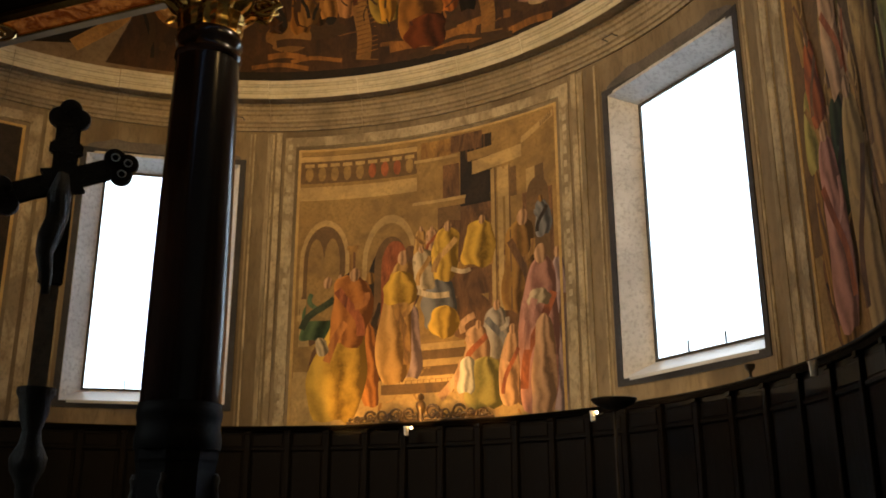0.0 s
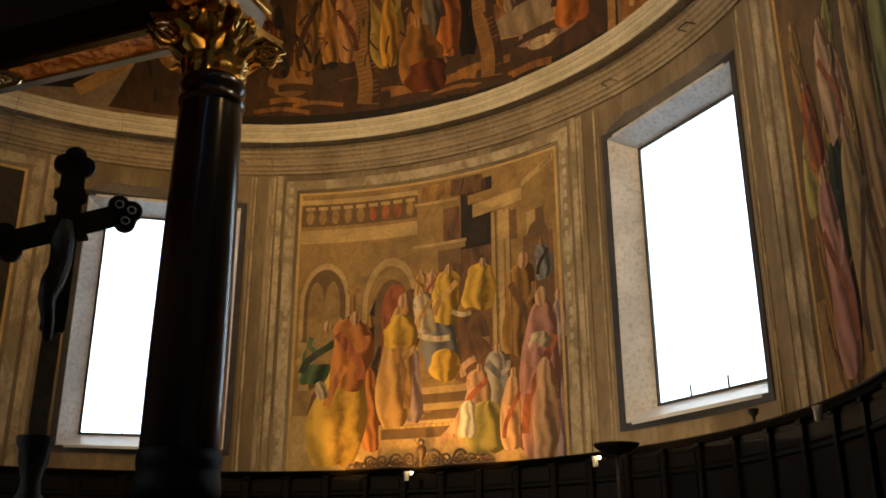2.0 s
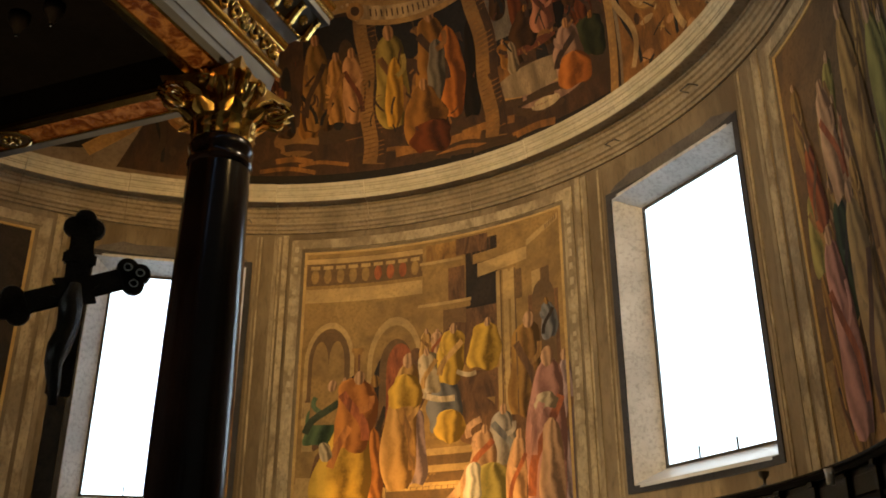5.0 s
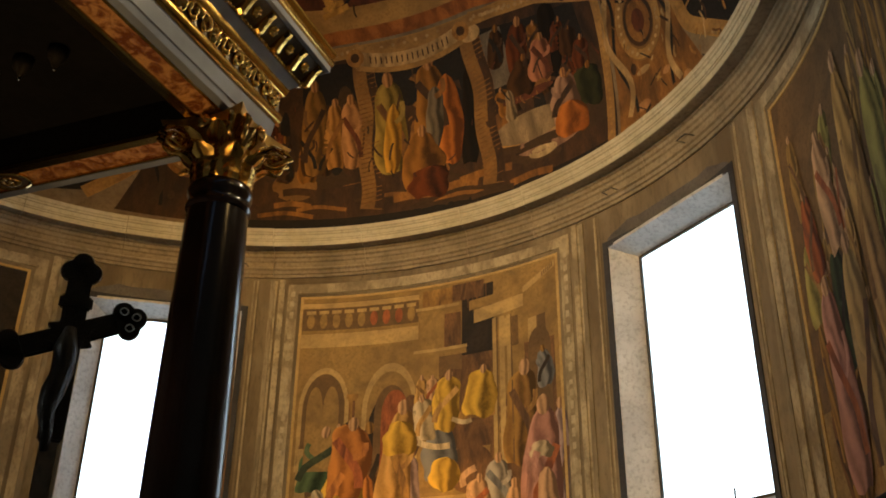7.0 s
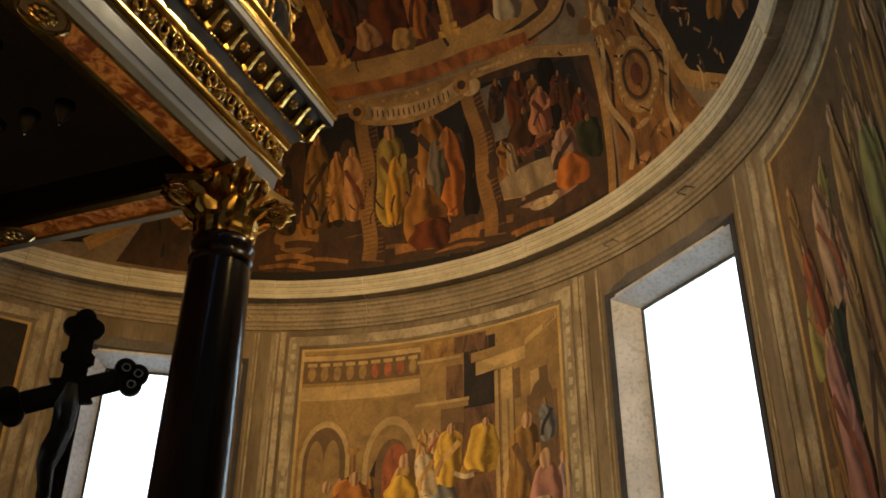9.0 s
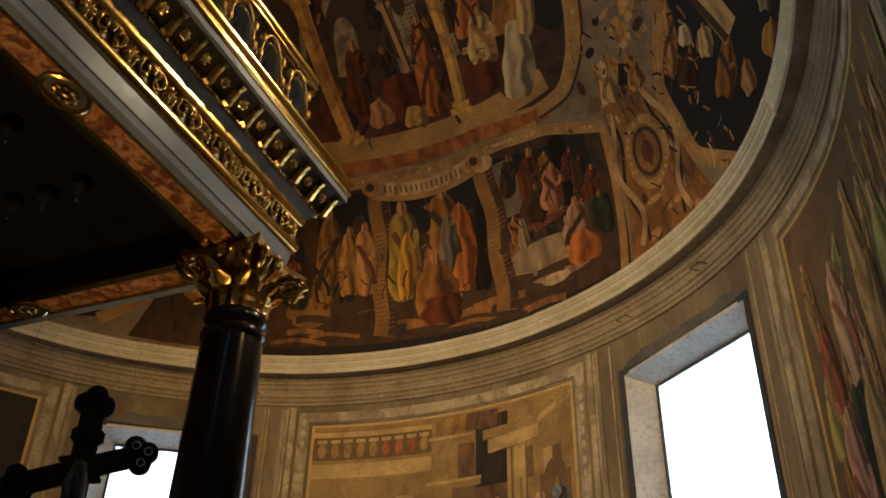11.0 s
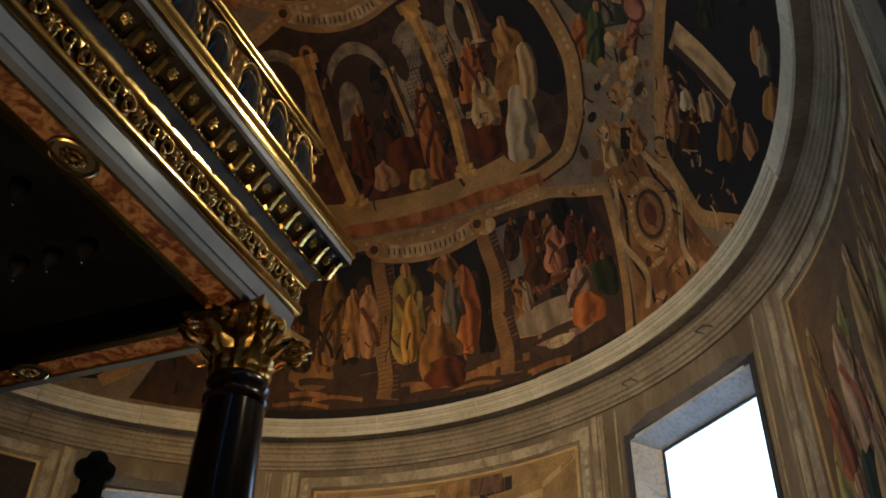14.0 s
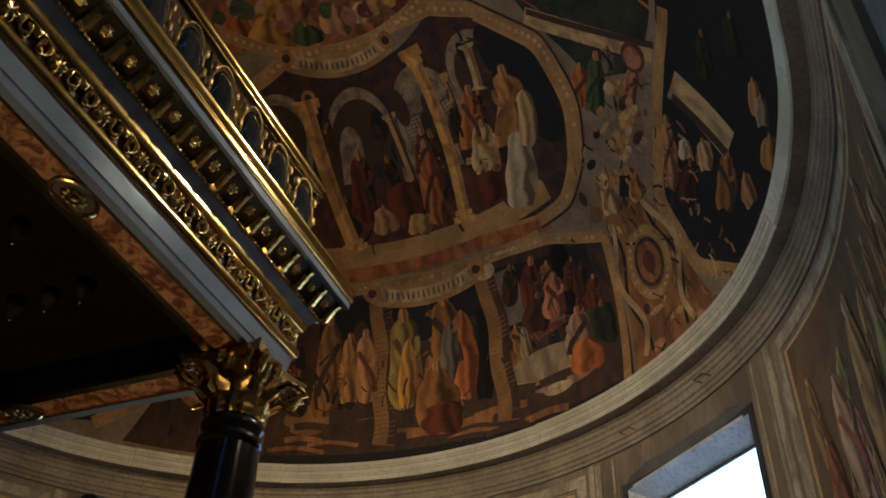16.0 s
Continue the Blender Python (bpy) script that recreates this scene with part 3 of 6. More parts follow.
def column(x, y):
    at = Matrix.Translation((x, y, E0))
    bm = bmesh.new()
    lathe(bm, [(0.240, 0.69), (0.239, 1.25), (0.230, 1.95), (0.213, 2.8), (0.207, 2.97), (0.220, 2.985), (0.223, 3.005),
               (0.212, 3.02), (0.207, 3.06), (0.221, 3.095), (0.224, 3.13), (0.212, 3.16), (0.207, 3.17)], 48, at)
    col = part("column", bm, PORPHYRY, CAN, "dark red-black polished stone column", smooth=40)
    bm = bmesh.new()
    lathe(bm, [(0.250, 0.42), (0.256, 0.45), (0.256, 0.49), (0.249, 0.52), (0.245, 0.55), (0.244, 0.58), (0.250, 0.605),
               (0.252, 0.63), (0.249, 0.66), (0.246, 0.668), (0.246, 0.69)], 40, at)
    part("column_base", bm, BASE_STONE, col, "dark bronze moulded base", smooth=40)
    bm = bmesh.new()
    pr = [(0.27, -E0), (0.27, -1.35), (0.25, -1.3), (0.235, -1.2), (0.235, 0.30), (0.24, 0.34), (0.248, 0.36), (0.248, 0.42)]
    lathe(bm, pr, 8, at @ pose(0, 0, 0, 0, 0, 22.5))
    part("pedestal", bm, BASE_STONE, col, "dark eight-sided carved pedestal")
    for k in range(4):                       # drops of leaves on the pedestal
        bm = bmesh.new()
        tube(bm, [(0.243, 0.012 * math.sin(i * 1.9), 0.28 - i * 0.035) for i in range(13)], [0.012 + 0.012 * abs(math.sin(i * 1.3)) for i in range(13)], 7)
        bmesh.ops.transform(bm, matrix=at @ pose(0, 0, 0, 0, 0, 90 * k + 20), verts=bm.verts)
        part("garland", bm, BRONZE, col, smooth=180)
    bm = bmesh.new()
    lathe(bm, [(0.195, 3.17), (0.205, 3.27), (0.21, 3.38), (0.235, 3.48), (0.275, 3.535), (0.28, 3.545)], 32, at)
    part("capital_bell", bm, GOLD_DULL, col, "gilded capital core", smooth=60)
    bm = bmesh.new()
    n = 8
    ring = []
    for q in range(4):                       # concave sides and cut corners
        for i in range(n + 1):
            f = i / n * 2 - 1
            v = Vector((0.305 * f, -(0.25 + 0.06 * f * f), 0))
            v.rotate(Euler((0, 0, q * math.pi / 2)))
            ring.append((v.x, v.y))
    lo = [bm.verts.new((x + a, y + b, E0 + 3.545)) for a, b in ring]
    mi = [bm.verts.new((x + a * 1.03, y + b * 1.03, E0 + 3.585)) for a, b in ring]
    hi = [bm.verts.new((x + a * 1.07, y + b * 1.07, HS - 0.014)) for a, b in ring]
    for A, B in ((lo, mi), (mi, hi)):
        for i in range(len(A)):
            j = (i + 1) % len(A)
            bm.faces.new((A[i], A[j], B[j], B[i]))
    bm.faces.new(lo[::-1])
    bm.faces.new(hi)
    part("abacus", bm, GOLD_DULL, col, "gilded abacus")
    for i in range(8):
        child("acanthus_leaf", LEAF1, col, at @ Matrix.Translation((0, 0, 3.16)) @ pose(0, 0, 0, 0, 0, 45 * i) @ Matrix.Translation((0, -0.185, 0)))
        child("acanthus_leaf", LEAF2, col, at @ Matrix.Translation((0, 0, 3.17)) @ pose(0, 0, 0, 0, 0, 45 * i + 22.5) @ Matrix.Translation((0, -0.18, 0)))
    for i in range(4):
        for s in (-7, 7):
            child("volute", VOLUTE, col, at @ Matrix.Translation((0, 0, 3.35)) @ pose(0, 0, 0, 0, 0, 90 * i + 45 + s) @ Matrix.Translation((0, -0.20, 0)) @ Matrix.Diagonal((1.3, 1.25, 1.0, 1)))
        child("rosette", ROS, col, at @ pose(0, 0, 0, 0, 0, 90 * i) @ Matrix.Translation((0, -0.275, 3.57)) @ Matrix.Diagonal((1.3, 1.3, 1.3, 1)))


for sx in (1, -1):
    for y in (CY1, CY0):
        column(sx * CX, y)

# beams: a frame of four, each carried round the rectangle by its offset from the columns' lines
HX, HY = CX, (CY1 - CY0) / 2


def short(d):
    """The front and back project less than the sides."""
    return d if d < 0.2 else 0.2 + (d - 0.2) * 0.72


def ring_of(prof, name, m, label="", smooth=None):
    """A moulding that runs round the canopy: (offset outwards from the columns' line, height over the soffit)."""
    bm = bmesh.new()
    rings = []
    for sx, sy in ((1, 1), (-1, 1), (-1, -1), (1, -1)):
        rings.append([bm.verts.new((sx * (HX + d), CMID + sy * (HY + short(d)), HS + z)) for d, z in prof])
    n = len(prof)
    for k in range(4):
        r, s = rings[k], rings[(k + 1) % 4]
        for i in range(n):
            bm.faces.new((r[i], r[(i + 1) % n], s[(i + 1) % n], s[i]))
    return part(name, bm, m, CAN, label, smooth)


IN, OUT = -0.125, 0.19
ring_of([(IN, 0.012), (OUT, 0.012), (OUT, 0.80), (IN, 0.80)], "beam", WHITE_MARBLE, "white marble beams")
ring_of([(IN - 0.034, -0.006), (IN + 0.03, -0.012), (IN + 0.045, 0.0), (IN + 0.045, 0.016), (IN - 0.034, 0.03)], "inner_fillet", GOLD_ROLL, "gilded inner fillet")
ring_of([(IN + 0.05, 0.006), (0.095, 0.006), (0.095, 0.016), (IN + 0.05, 0.016)], "soffit_panel", BRECCIA, "veined brown stone inlay")
ring_of([(0.098, 0.014), (0.100, -0.004), (0.112, -0.010), (0.124, -0.002), (0.126, 0.014)], "soffit_fillet", GOLD, "gilded fillet")
ring_of([(0.130, 0.014), (0.130, -0.004), (OUT + 0.004, -0.004), (OUT + 0.016, 0.045), (OUT + 0.026, 0.050), (OUT + 0.046, 0.170), (OUT - 0.002, 0.170)], "marble_fascia", WHITE_MARBLE)
# Black ring added over the marble beams' inner faces, to darken them.
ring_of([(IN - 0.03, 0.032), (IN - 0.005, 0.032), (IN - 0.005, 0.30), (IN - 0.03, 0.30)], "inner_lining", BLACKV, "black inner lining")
ring_of([(OUT - 0.002, 0.172), (OUT + 0.048, 0.172), (OUT + 0.064, 0.178), (OUT + 0.077, 0.192), (OUT + 0.084, 0.210), (OUT + 0.085, 0.230), (OUT + 0.080, 0.246), (OUT + 0.068, 0.257), (OUT + 0.054, 0.262), (OUT - 0.002, 0.262)],
        "roll_moulding", GOLD_ROLL, "gilded roll moulding", 60)
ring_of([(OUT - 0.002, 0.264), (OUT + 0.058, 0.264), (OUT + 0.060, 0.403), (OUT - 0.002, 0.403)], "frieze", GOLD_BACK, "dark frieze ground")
ring_of([(OUT - 0.002, 0.405), (OUT + 0.062, 0.405), (OUT + 0.078, 0.412), (OUT + 0.092, 0.426), (OUT + 0.102, 0.446), (OUT + 0.107, 0.466), (OUT + 0.108, 0.486), (OUT - 0.002, 0.486)],
        "roll_moulding", GOLD_ROLL, "gilded roll moulding", 60)
ring_of([(OUT - 0.002, 0.488), (OUT + 0.110, 0.488), (OUT + 0.160, 0.535), (OUT + 0.160, 0.575), (OUT - 0.002, 0.575)], "marble_band", WHITE_MARBLE)
# The shade between the brackets is put into the bed's dark tone.
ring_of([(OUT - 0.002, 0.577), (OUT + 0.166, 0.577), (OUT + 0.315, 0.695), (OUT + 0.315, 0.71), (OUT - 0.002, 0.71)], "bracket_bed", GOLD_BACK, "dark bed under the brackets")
ring_of([(OUT - 0.002, 0.712), (OUT + 0.318, 0.704), (OUT + 0.350, 0.704), (OUT + 0.352, 0.755), (OUT - 0.002, 0.755)], "corona", WHITE_MARBLE)
ring_of([(OUT - 0.002, 0.757), (OUT + 0.354, 0.757), (OUT + 0.367, 0.766), (OUT + 0.374, 0.782), (OUT + 0.375, 0.800), (OUT + 0.369, 0.815), (OUT + 0.360, 0.823), (OUT + 0.362, 0.834), (OUT + 0.376, 0.850), (OUT + 0.386, 0.872), (OUT + 0.388, 0.888), (OUT - 0.002, 0.888)],
        "gilt_cyma", GOLD_ROLL, "gilded crowning moulding", 60)
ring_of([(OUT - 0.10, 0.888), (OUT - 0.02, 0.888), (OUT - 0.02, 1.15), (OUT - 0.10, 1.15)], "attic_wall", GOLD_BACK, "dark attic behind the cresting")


SIDES = [(0, 1, 0, HY, HX), (180, -1, 0, HY, HX), (90, 0, 1, HX, HY), (270, 0, -1, HX, HY)]
for turn, nx, ny, half, dist in SIDES:
    # a local frame: x along the side, -y outwards
    fr = Matrix.Translation((0, CMID, HS)) @ pose(0, 0, 0, 0, 0, {(1, 0): 90, (-1, 0): -90, (0, 1): 180, (0, -1): 0}[(nx, ny)])
    proud = (lambda d: short(OUT + d) - OUT) if ny else (lambda d: d)
    n = round((half + OUT) * 2 / 0.125)
    for i in range(n):
        x = -(half + OUT) + 0.06 + i * (2 * (half + OUT) - 0.12) / (n - 1)
        child("frieze_ornament", ORN[(1, 2, 0)[i % 3]], CAN, fr @ Matrix.Translation((x, -(dist + OUT + proud(0.060)), 0.334)) @ Matrix.Diagonal((1.25, 1.6, 1.45, 1)))
    n = round((half + OUT + 0.2) * 2 / 0.222)
    for i in range(n):
        e = half + OUT + 0.16
        x = -e + i * 2 * e / (n - 1)
        child("bracket", BRK, CAN, fr @ Matrix.Translation((x, -(dist + OUT + proud(0.165)), 0.606)))
        if i < n - 1:
            child("rosette", ROS, CAN, fr @ Matrix.Translation((x + e / (n - 1), -(dist + OUT + proud(0.245)), 0.640)) @ pose(0, 0, 0, 40))
    bm = bmesh.new()                           # a string of beads
    n = round((half + OUT + 0.15) * 2 / 0.036)
    for i in range(n):
        e = half + OUT + 0.13
        x = -e + i * 2 * e / (n - 1)
        blob(bm, (x, -(dist + OUT + proud(0.172)), 0.556), (0.017, 0.017, 0.017))
    bmesh.ops.transform(bm, matrix=fr, verts=bm.verts)
    tagged(part("bead_string", bm, GOLD, CAN, "gilded string of beads", smooth=180), kind="stuff")
    # oval medallion at mid-span of the soffit
    bm = bmesh.new()
    lathe(bm, [(0.145, 0.0), (0.15, -0.016), (0.135, -0.022), (0.125, -0.006), (0.124, 0.0)], 32, Matrix.Diagonal((1.15, 0.85, 1, 1)))
    bmesh.ops.transform(bm, matrix=fr @ Matrix.Translation((0, -dist + 0.005, 0.004)), verts=bm.verts)
    med = part("medallion", bm, GOLD, CAN, "gilded oval medallion", smooth=50)
    bm = bmesh.new()
    lathe(bm, [(0.122, 0.0), (0.122, -0.005), (0.05, -0.005)], 28, Matrix.Diagonal((1.15, 0.85, 1, 1)))
    bmesh.ops.transform(bm, matrix=fr @ Matrix.Translation((0, -dist + 0.005, 0.003)), verts=bm.verts)
    part("medallion_ground", bm, GOLD_BACK, med)
    bm = bmesh.new()
    for i in range(9):
        an = i / 9 * 2 * math.pi
        blob(bm, (0.068 * math.cos(an), 0.05 * math.sin(an), -0.012), (0.03, 0.022, 0.014))
    blob(bm, (0, 0, -0.016), (0.03, 0.025, 0.018))
    bmesh.ops.transform(bm, matrix=fr @ Matrix.Translation((0, -dist + 0.005, 0.003)), verts=bm.verts)
    part("flower", bm, GOLD, med, smooth=180)
    # pierced cresting: gilded oval rings on stems below a round rail
    n = round((half + OUT) * 2 / 0.42)
    for i in range(n):
        x = -(half + OUT) + 0.24 + i * (2 * (half + OUT) - 0.48) / (n - 1)
        bm = bmesh.new()
        ring = [(x + 0.15 * math.cos(a * math.pi / 9), -(dist + OUT + 0.10), 1.40 + 0.335 * math.sin(a * math.pi / 9)) for a in range(19)]
        tube(bm, ring, 0.009, 6)
        for s in (-1, 1):
            for q in range(4):
                blob(bm, (x + s * (0.17 + 0.03 * math.sin(q * 1.7)), -(dist + OUT + 0.10), 1.06 + q * 0.18), (0.035, 0.03, 0.055))
        bmesh.ops.transform(bm, matrix=fr, verts=bm.verts)
        cr = part("cresting", bm, GOLD_DULL, CAN, "gilded oval cresting", smooth=180)
        bm = bmesh.new()
        blob(bm, (x, -(dist + OUT + 0.08), 1.38), (0.135, 0.06, 0.32), 2)
        bmesh.ops.transform(bm, matrix=fr, verts=bm.verts)
        part("boss", bm, DARKGLASS, cr, "black polished boss", smooth=180)
    bm = bmesh.new()
    L = half + OUT + 0.04
    tube(bm, [(-L, -(dist + OUT + 0.055), 1.88), (L, -(dist + OUT + 0.055), 1.88)], 0.058, 14)
    tube(bm, [(-L, -(dist + OUT + 0.085), 1.80), (L, -(dist + OUT + 0.085), 1.80)], 0.016, 8)
    bmesh.ops.transform(bm, matrix=fr, verts=bm.verts)
    part("top_rail", bm, GOLD_ROLL, CAN, "round gilded rail", smooth=50)
    bm = bmesh.new()
    box(bm, -L, L, -(dist + OUT + 0.15), -(dist + OUT - 0.10), 0.889, 1.02)
    bmesh.ops.transform(bm, matrix=fr, verts=bm.verts)
    part("cresting_base", bm, GOLD_BACK, CAN)
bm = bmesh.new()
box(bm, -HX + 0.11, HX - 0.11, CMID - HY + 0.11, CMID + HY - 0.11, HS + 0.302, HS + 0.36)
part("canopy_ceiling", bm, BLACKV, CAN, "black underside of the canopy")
for j in range(4):
    for i in range(9):
        bm = bmesh.new()
        lathe(bm, [(0.012, -0.16), (0.02, -0.15), (0.03, -0.12), (0.06, -0.08), (0.07, -0.03), (0.055, 0.0)], 14,
              Matrix.Translation((-1.2 + 0.3 * i, CMID - 1.0 + 0.66 * j, HS + 0.30)))
        b = part("pendant", bm, BRONZE, CAN, "dark turned pendant", smooth=50)
        bm = bmesh.new()
        blob(bm, (-1.2 + 0.3 * i, CMID - 1.0 + 0.66 * j, HS + 0.13), (0.014, 0.014, 0.016))
        part("pendant_tip", bm, SILVER, b, smooth=180)

# the canopy stands a little askew to the apse, turned about its near inner column
CAN.rotation_euler = (0, 0, radians(3.3))
turned = Vector((CX, CY1, 0)) + Matrix.Rotation(radians(3.3), 3, "Z") @ (Vector((0, CMID, 0)) - Vector((CX, CY1, 0)))
CAN.location = turned

# ---- processional cross on its stand ----
XP = Vector((3.20, -3.38, 0))
AX = Vector((3.351 - 3.075, -3.22 + 3.527, 1.274 - 1.093)).normalized()


def cross():
    c = thing("processional_cross", "dark bronze trefoil-ended cross on a turned stand", "cross", at=XP)
    yaw = math.degrees(math.atan2(0.307, 0.276))
    m = Matrix.Translation(XP + Vector((0, 0, E0))) @ pose(0, 0, 0, 0, 0, yaw) @ pose(0, 0, 0, 0, -14, 0)
    # local: x along the arms, z up
    lean = Matrix.Translation(XP + Vector((0, 0, E0))) @ pose(0, 0, 0, 0, 0, yaw)

    def finish(bm, name, mt, parent, lab="", sm=50):
        bmesh.ops.transform(bm, matrix=lean, verts=bm.verts)
        return part(name, bm, mt, parent, lab, sm)
    bm = bmesh.new()
    box(bm, -0.042, 0.042, -0.014, 0.014, 0.80, 1.45)
    bmesh.ops.bevel(bm, geom=bm.edges[:], offset=0.006, segments=2, affect="EDGES")
    up = finish(bm, "upright", BRONZE, c)
    bm = bmesh.new()
    box(bm, -0.030, 0.030, -0.013, 0.013, 0.43, 0.798)
    bmesh.ops.bevel(bm, geom=bm.edges[:], offset=0.006, segments=2, affect="EDGES")
    finish(bm, "shaft", WORN, c, "worn brown wooden shaft")
    bm = bmesh.new()
    box(bm, -0.19, 0.19, -0.013, 0.013, 1.145, 1.225)
    bmesh.ops.bevel(bm, geom=bm.edges[:], offset=0.006, segments=2, affect="EDGES")
    bmesh.ops.transform(bm, matrix=Matrix.Translation((0, 0, 1.185)) @ pose(0, 0, 0, 0, -24, 0) @ Matrix.Translation((0, 0, -1.185)), verts=bm.verts)
    finish(bm, "arm", BRONZE, c)
    tilt = Matrix.Translation((0, 0, 1.185)) @ pose(0, 0, 0, 0, -24, 0) @ Matrix.Translation((0, 0, -1.185))
    for cx, cz, dx, dz, mm in ((0.20, 1.185, 1, 0, tilt), (-0.20, 1.185, -1, 0, tilt), (0, 1.43, 0, 1, Matrix())):
        bm = bmesh.new()
        for a, b in ((0.035 * dx, 0.035 * dz), (0.033 * dz, 0.033 * dx), (-0.033 * dz, -0.033 * dx), (0, 0)):
            lathe(bm, [(0.036, -0.016), (0.04, -0.01), (0.04, 0.01), (0.036, 0.016)], 18, Matrix.Translation((cx + a, 0, cz + b)) @ pose(0, 0, 0, 90))
        bmesh.ops.transform(bm, matrix=mm, verts=bm.verts)
        tre = finish(bm, "trefoil", BRONZE, c, "trefoil end with small bosses")
        if dx == 1:
            for a, b in ((0.035, 0.0), (0.0, -0.033), (0.0, 0.033)):
                bm = bmesh.new()
                tube(bm, [(cx + a + 0.014 * math.cos(i * 0.6283), -0.02, cz + b + 0.014 * math.sin(i * 0.6283)) for i in range(11)], 0.0045, 6)
                bmesh.ops.transform(bm, matrix=mm, verts=bm.verts)
                finish(bm, "boss_ring", SILVER, tre, "bright pierced ring")
    bm = bmesh.new()                                # spiked plate at the crossing
    ring = [((0.085 if i % 2 else 0.058) * math.cos(i * math.pi / 8), (0.085 if i % 2 else 0.058) * math.sin(i * math.pi / 8)) for i in range(16)]
    fa = [bm.verts.new((p, -0.017, 1.185 + q)) for p, q in ring]
    ba = [bm.verts.new((p, 0.017, 1.185 + q)) for p, q in ring]
    bm.faces.new(fa)
    bm.faces.new(ba[::-1])
    for i in range(16):
        bm.faces.new((fa[i], ba[i], ba[(i + 1) % 16], fa[(i + 1) % 16]))
    finish(bm, "crossing", BRONZE, c)
    bm = bmesh.new()
    box(bm, -0.058, 0.058, -0.016, 0.016, 1.285, 1.335)
    bmesh.ops.bevel(bm, geom=bm.edges[:], offset=0.008, segments=2, affect="EDGES")
    finish(bm, "title_plate", BRONZE, c)
    bm = bmesh.new()                                # plain relief hung on the cross
    tube(bm, [(0.0, -0.035, 1.20), (-0.005, -0.04, 1.12), (0.0, -0.04, 1.04), (-0.02, -0.045, 0.96), (-0.03, -0.05, 0.90), (-0.015, -0.04, 0.82), (-0.01, -0.03, 0.76)],
         [0.02, 0.042, 0.036, 0.040, 0.030, 0.022, 0.014], 10)
    finish(bm, "relief", BRONZE, c, "plain bronze relief", 180)
    bm = bmesh.new()
    lathe(bm, [(0.20, 0.0), (0.20, 0.04), (0.12, 0.08), (0.05, 0.14), (0.03, 0.3), (0.026, 1.5), (0.04, 1.54), (0.026, 1.6), (0.03, 1.72), (0.055, 1.77), (0.06, 1.81), (0.035, 1.86),
               (0.03, 1.90), (0.048, 1.96), (0.05, 2.0), (0.062, 2.02), (0.062, 2.04)], 24, Matrix.Translation(XP))
    part("stand", bm, BRONZE, c, "turned dark bronze stand", smooth=50)


cross()

# ---- choir stalls round the apse ----
ZST = E0 + 1.30
RS = R - 0.30


def pol(th, z, r):
    return Vector((r * math.sin(th), r * math.cos(th), z))


def stall(th, first=None):
    """One seat with its high panelled back, at angle 0; copies are turned round the apse."""
    c = thing("choir_stall", "dark walnut choir stall with a high panelled back", "choir stall", "choir stalls", at=(0, RS, 0))
    w = 0.095 * RS / 2

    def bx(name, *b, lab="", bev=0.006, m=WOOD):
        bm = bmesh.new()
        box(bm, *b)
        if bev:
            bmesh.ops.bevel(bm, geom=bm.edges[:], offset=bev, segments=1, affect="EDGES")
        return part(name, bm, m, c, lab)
    y = RS
    bx("back", -w, w, y, y + 0.05, 0.0, ZST)
    bx("panel", -w + 0.11, w - 0.05, y - 0.014, y + 0.002, 1.35, ZST - 0.30)
    bx("upper_panel", -w + 0.11, w - 0.05, y - 0.014, y + 0.002, ZST - 0.22, ZST - 0.06)
    bx("rail", -w + 0.08, w, y - 0.03, y - 0.001, ZST - 0.28, ZST - 0.24)
    bx("pilaster", -w, -w + 0.075, y - 0.05, y - 0.001, 0.5, ZST - 0.03)
    bx("pilaster_cap", -w - 0.01, -w + 0.085, y - 0.07, y - 0.001, ZST - 0.05, ZST)
    bx("seat", -w + 0.03, w - 0.03, y - 0.42, y - 0.002, 0.48, 0.53)
    bx("armrest", -w, -w + 0.06, y - 0.48, y - 0.052, 0.0, 0.95)
    return c


ST0 = stall(0)
for i in range(-17, 18):
    if i == 0:
        continue
    th = 0.095 * i
    copy_thing(ST0, Matrix.Translation(pol(th, 0, RS)) @ pose(0, 0, 0, 0, 0, -math.degrees(th)))
SC = thing("stall_cornice", "long moulded walnut cornice over the choir stalls", "cornice")
bm = bmesh.new()
SP = [(0.002, ZST), (0.34, ZST), (0.36, ZST + 0.02), (0.37, ZST + 0.035), (0.39, ZST + 0.04), (0.40, ZST + 0.055), (0.40, ZST + 0.065), (0.002, ZST + 0.068)]
sts = [-1.66 + 3.32 * i / 100 for i in range(101)]
sweep(bm, SP, [lambda o, z, t=t: pol(t, z, R - o) for t in sts])
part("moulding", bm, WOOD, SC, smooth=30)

# carved crest over the middle stalls
CR = thing("carved_crest", "dark carved scrollwork crest with gilded highlights on the stalls", "carving", at=(0, R - 0.3, ZST + 0.068))


def put_crest(u, z, d=0.0):
    th = u / (R - 0.3)
    return pol(th, ZST + 0.068 + z, R - 0.3 - d)


def scroll(u, z, r, s, turns=1.6, a0=0.0):
    pts, rs = [], []
    for i in range(22):
        t = i / 21
        an = a0 + s * t * turns * 2 * math.pi
        q = r * (1 - 0.85 * t)
        pts.append(put_crest(u + q * math.cos(an), max(0.015, z + q * math.sin(an)), 0.01 * math.sin(5 * t)))
        rs.append(0.024 * (1 - 0.55 * t))
    bm = bmesh.new()
    tube(bm, pts, rs, 6)
    part("scroll", bm, CARVED, CR, smooth=180)


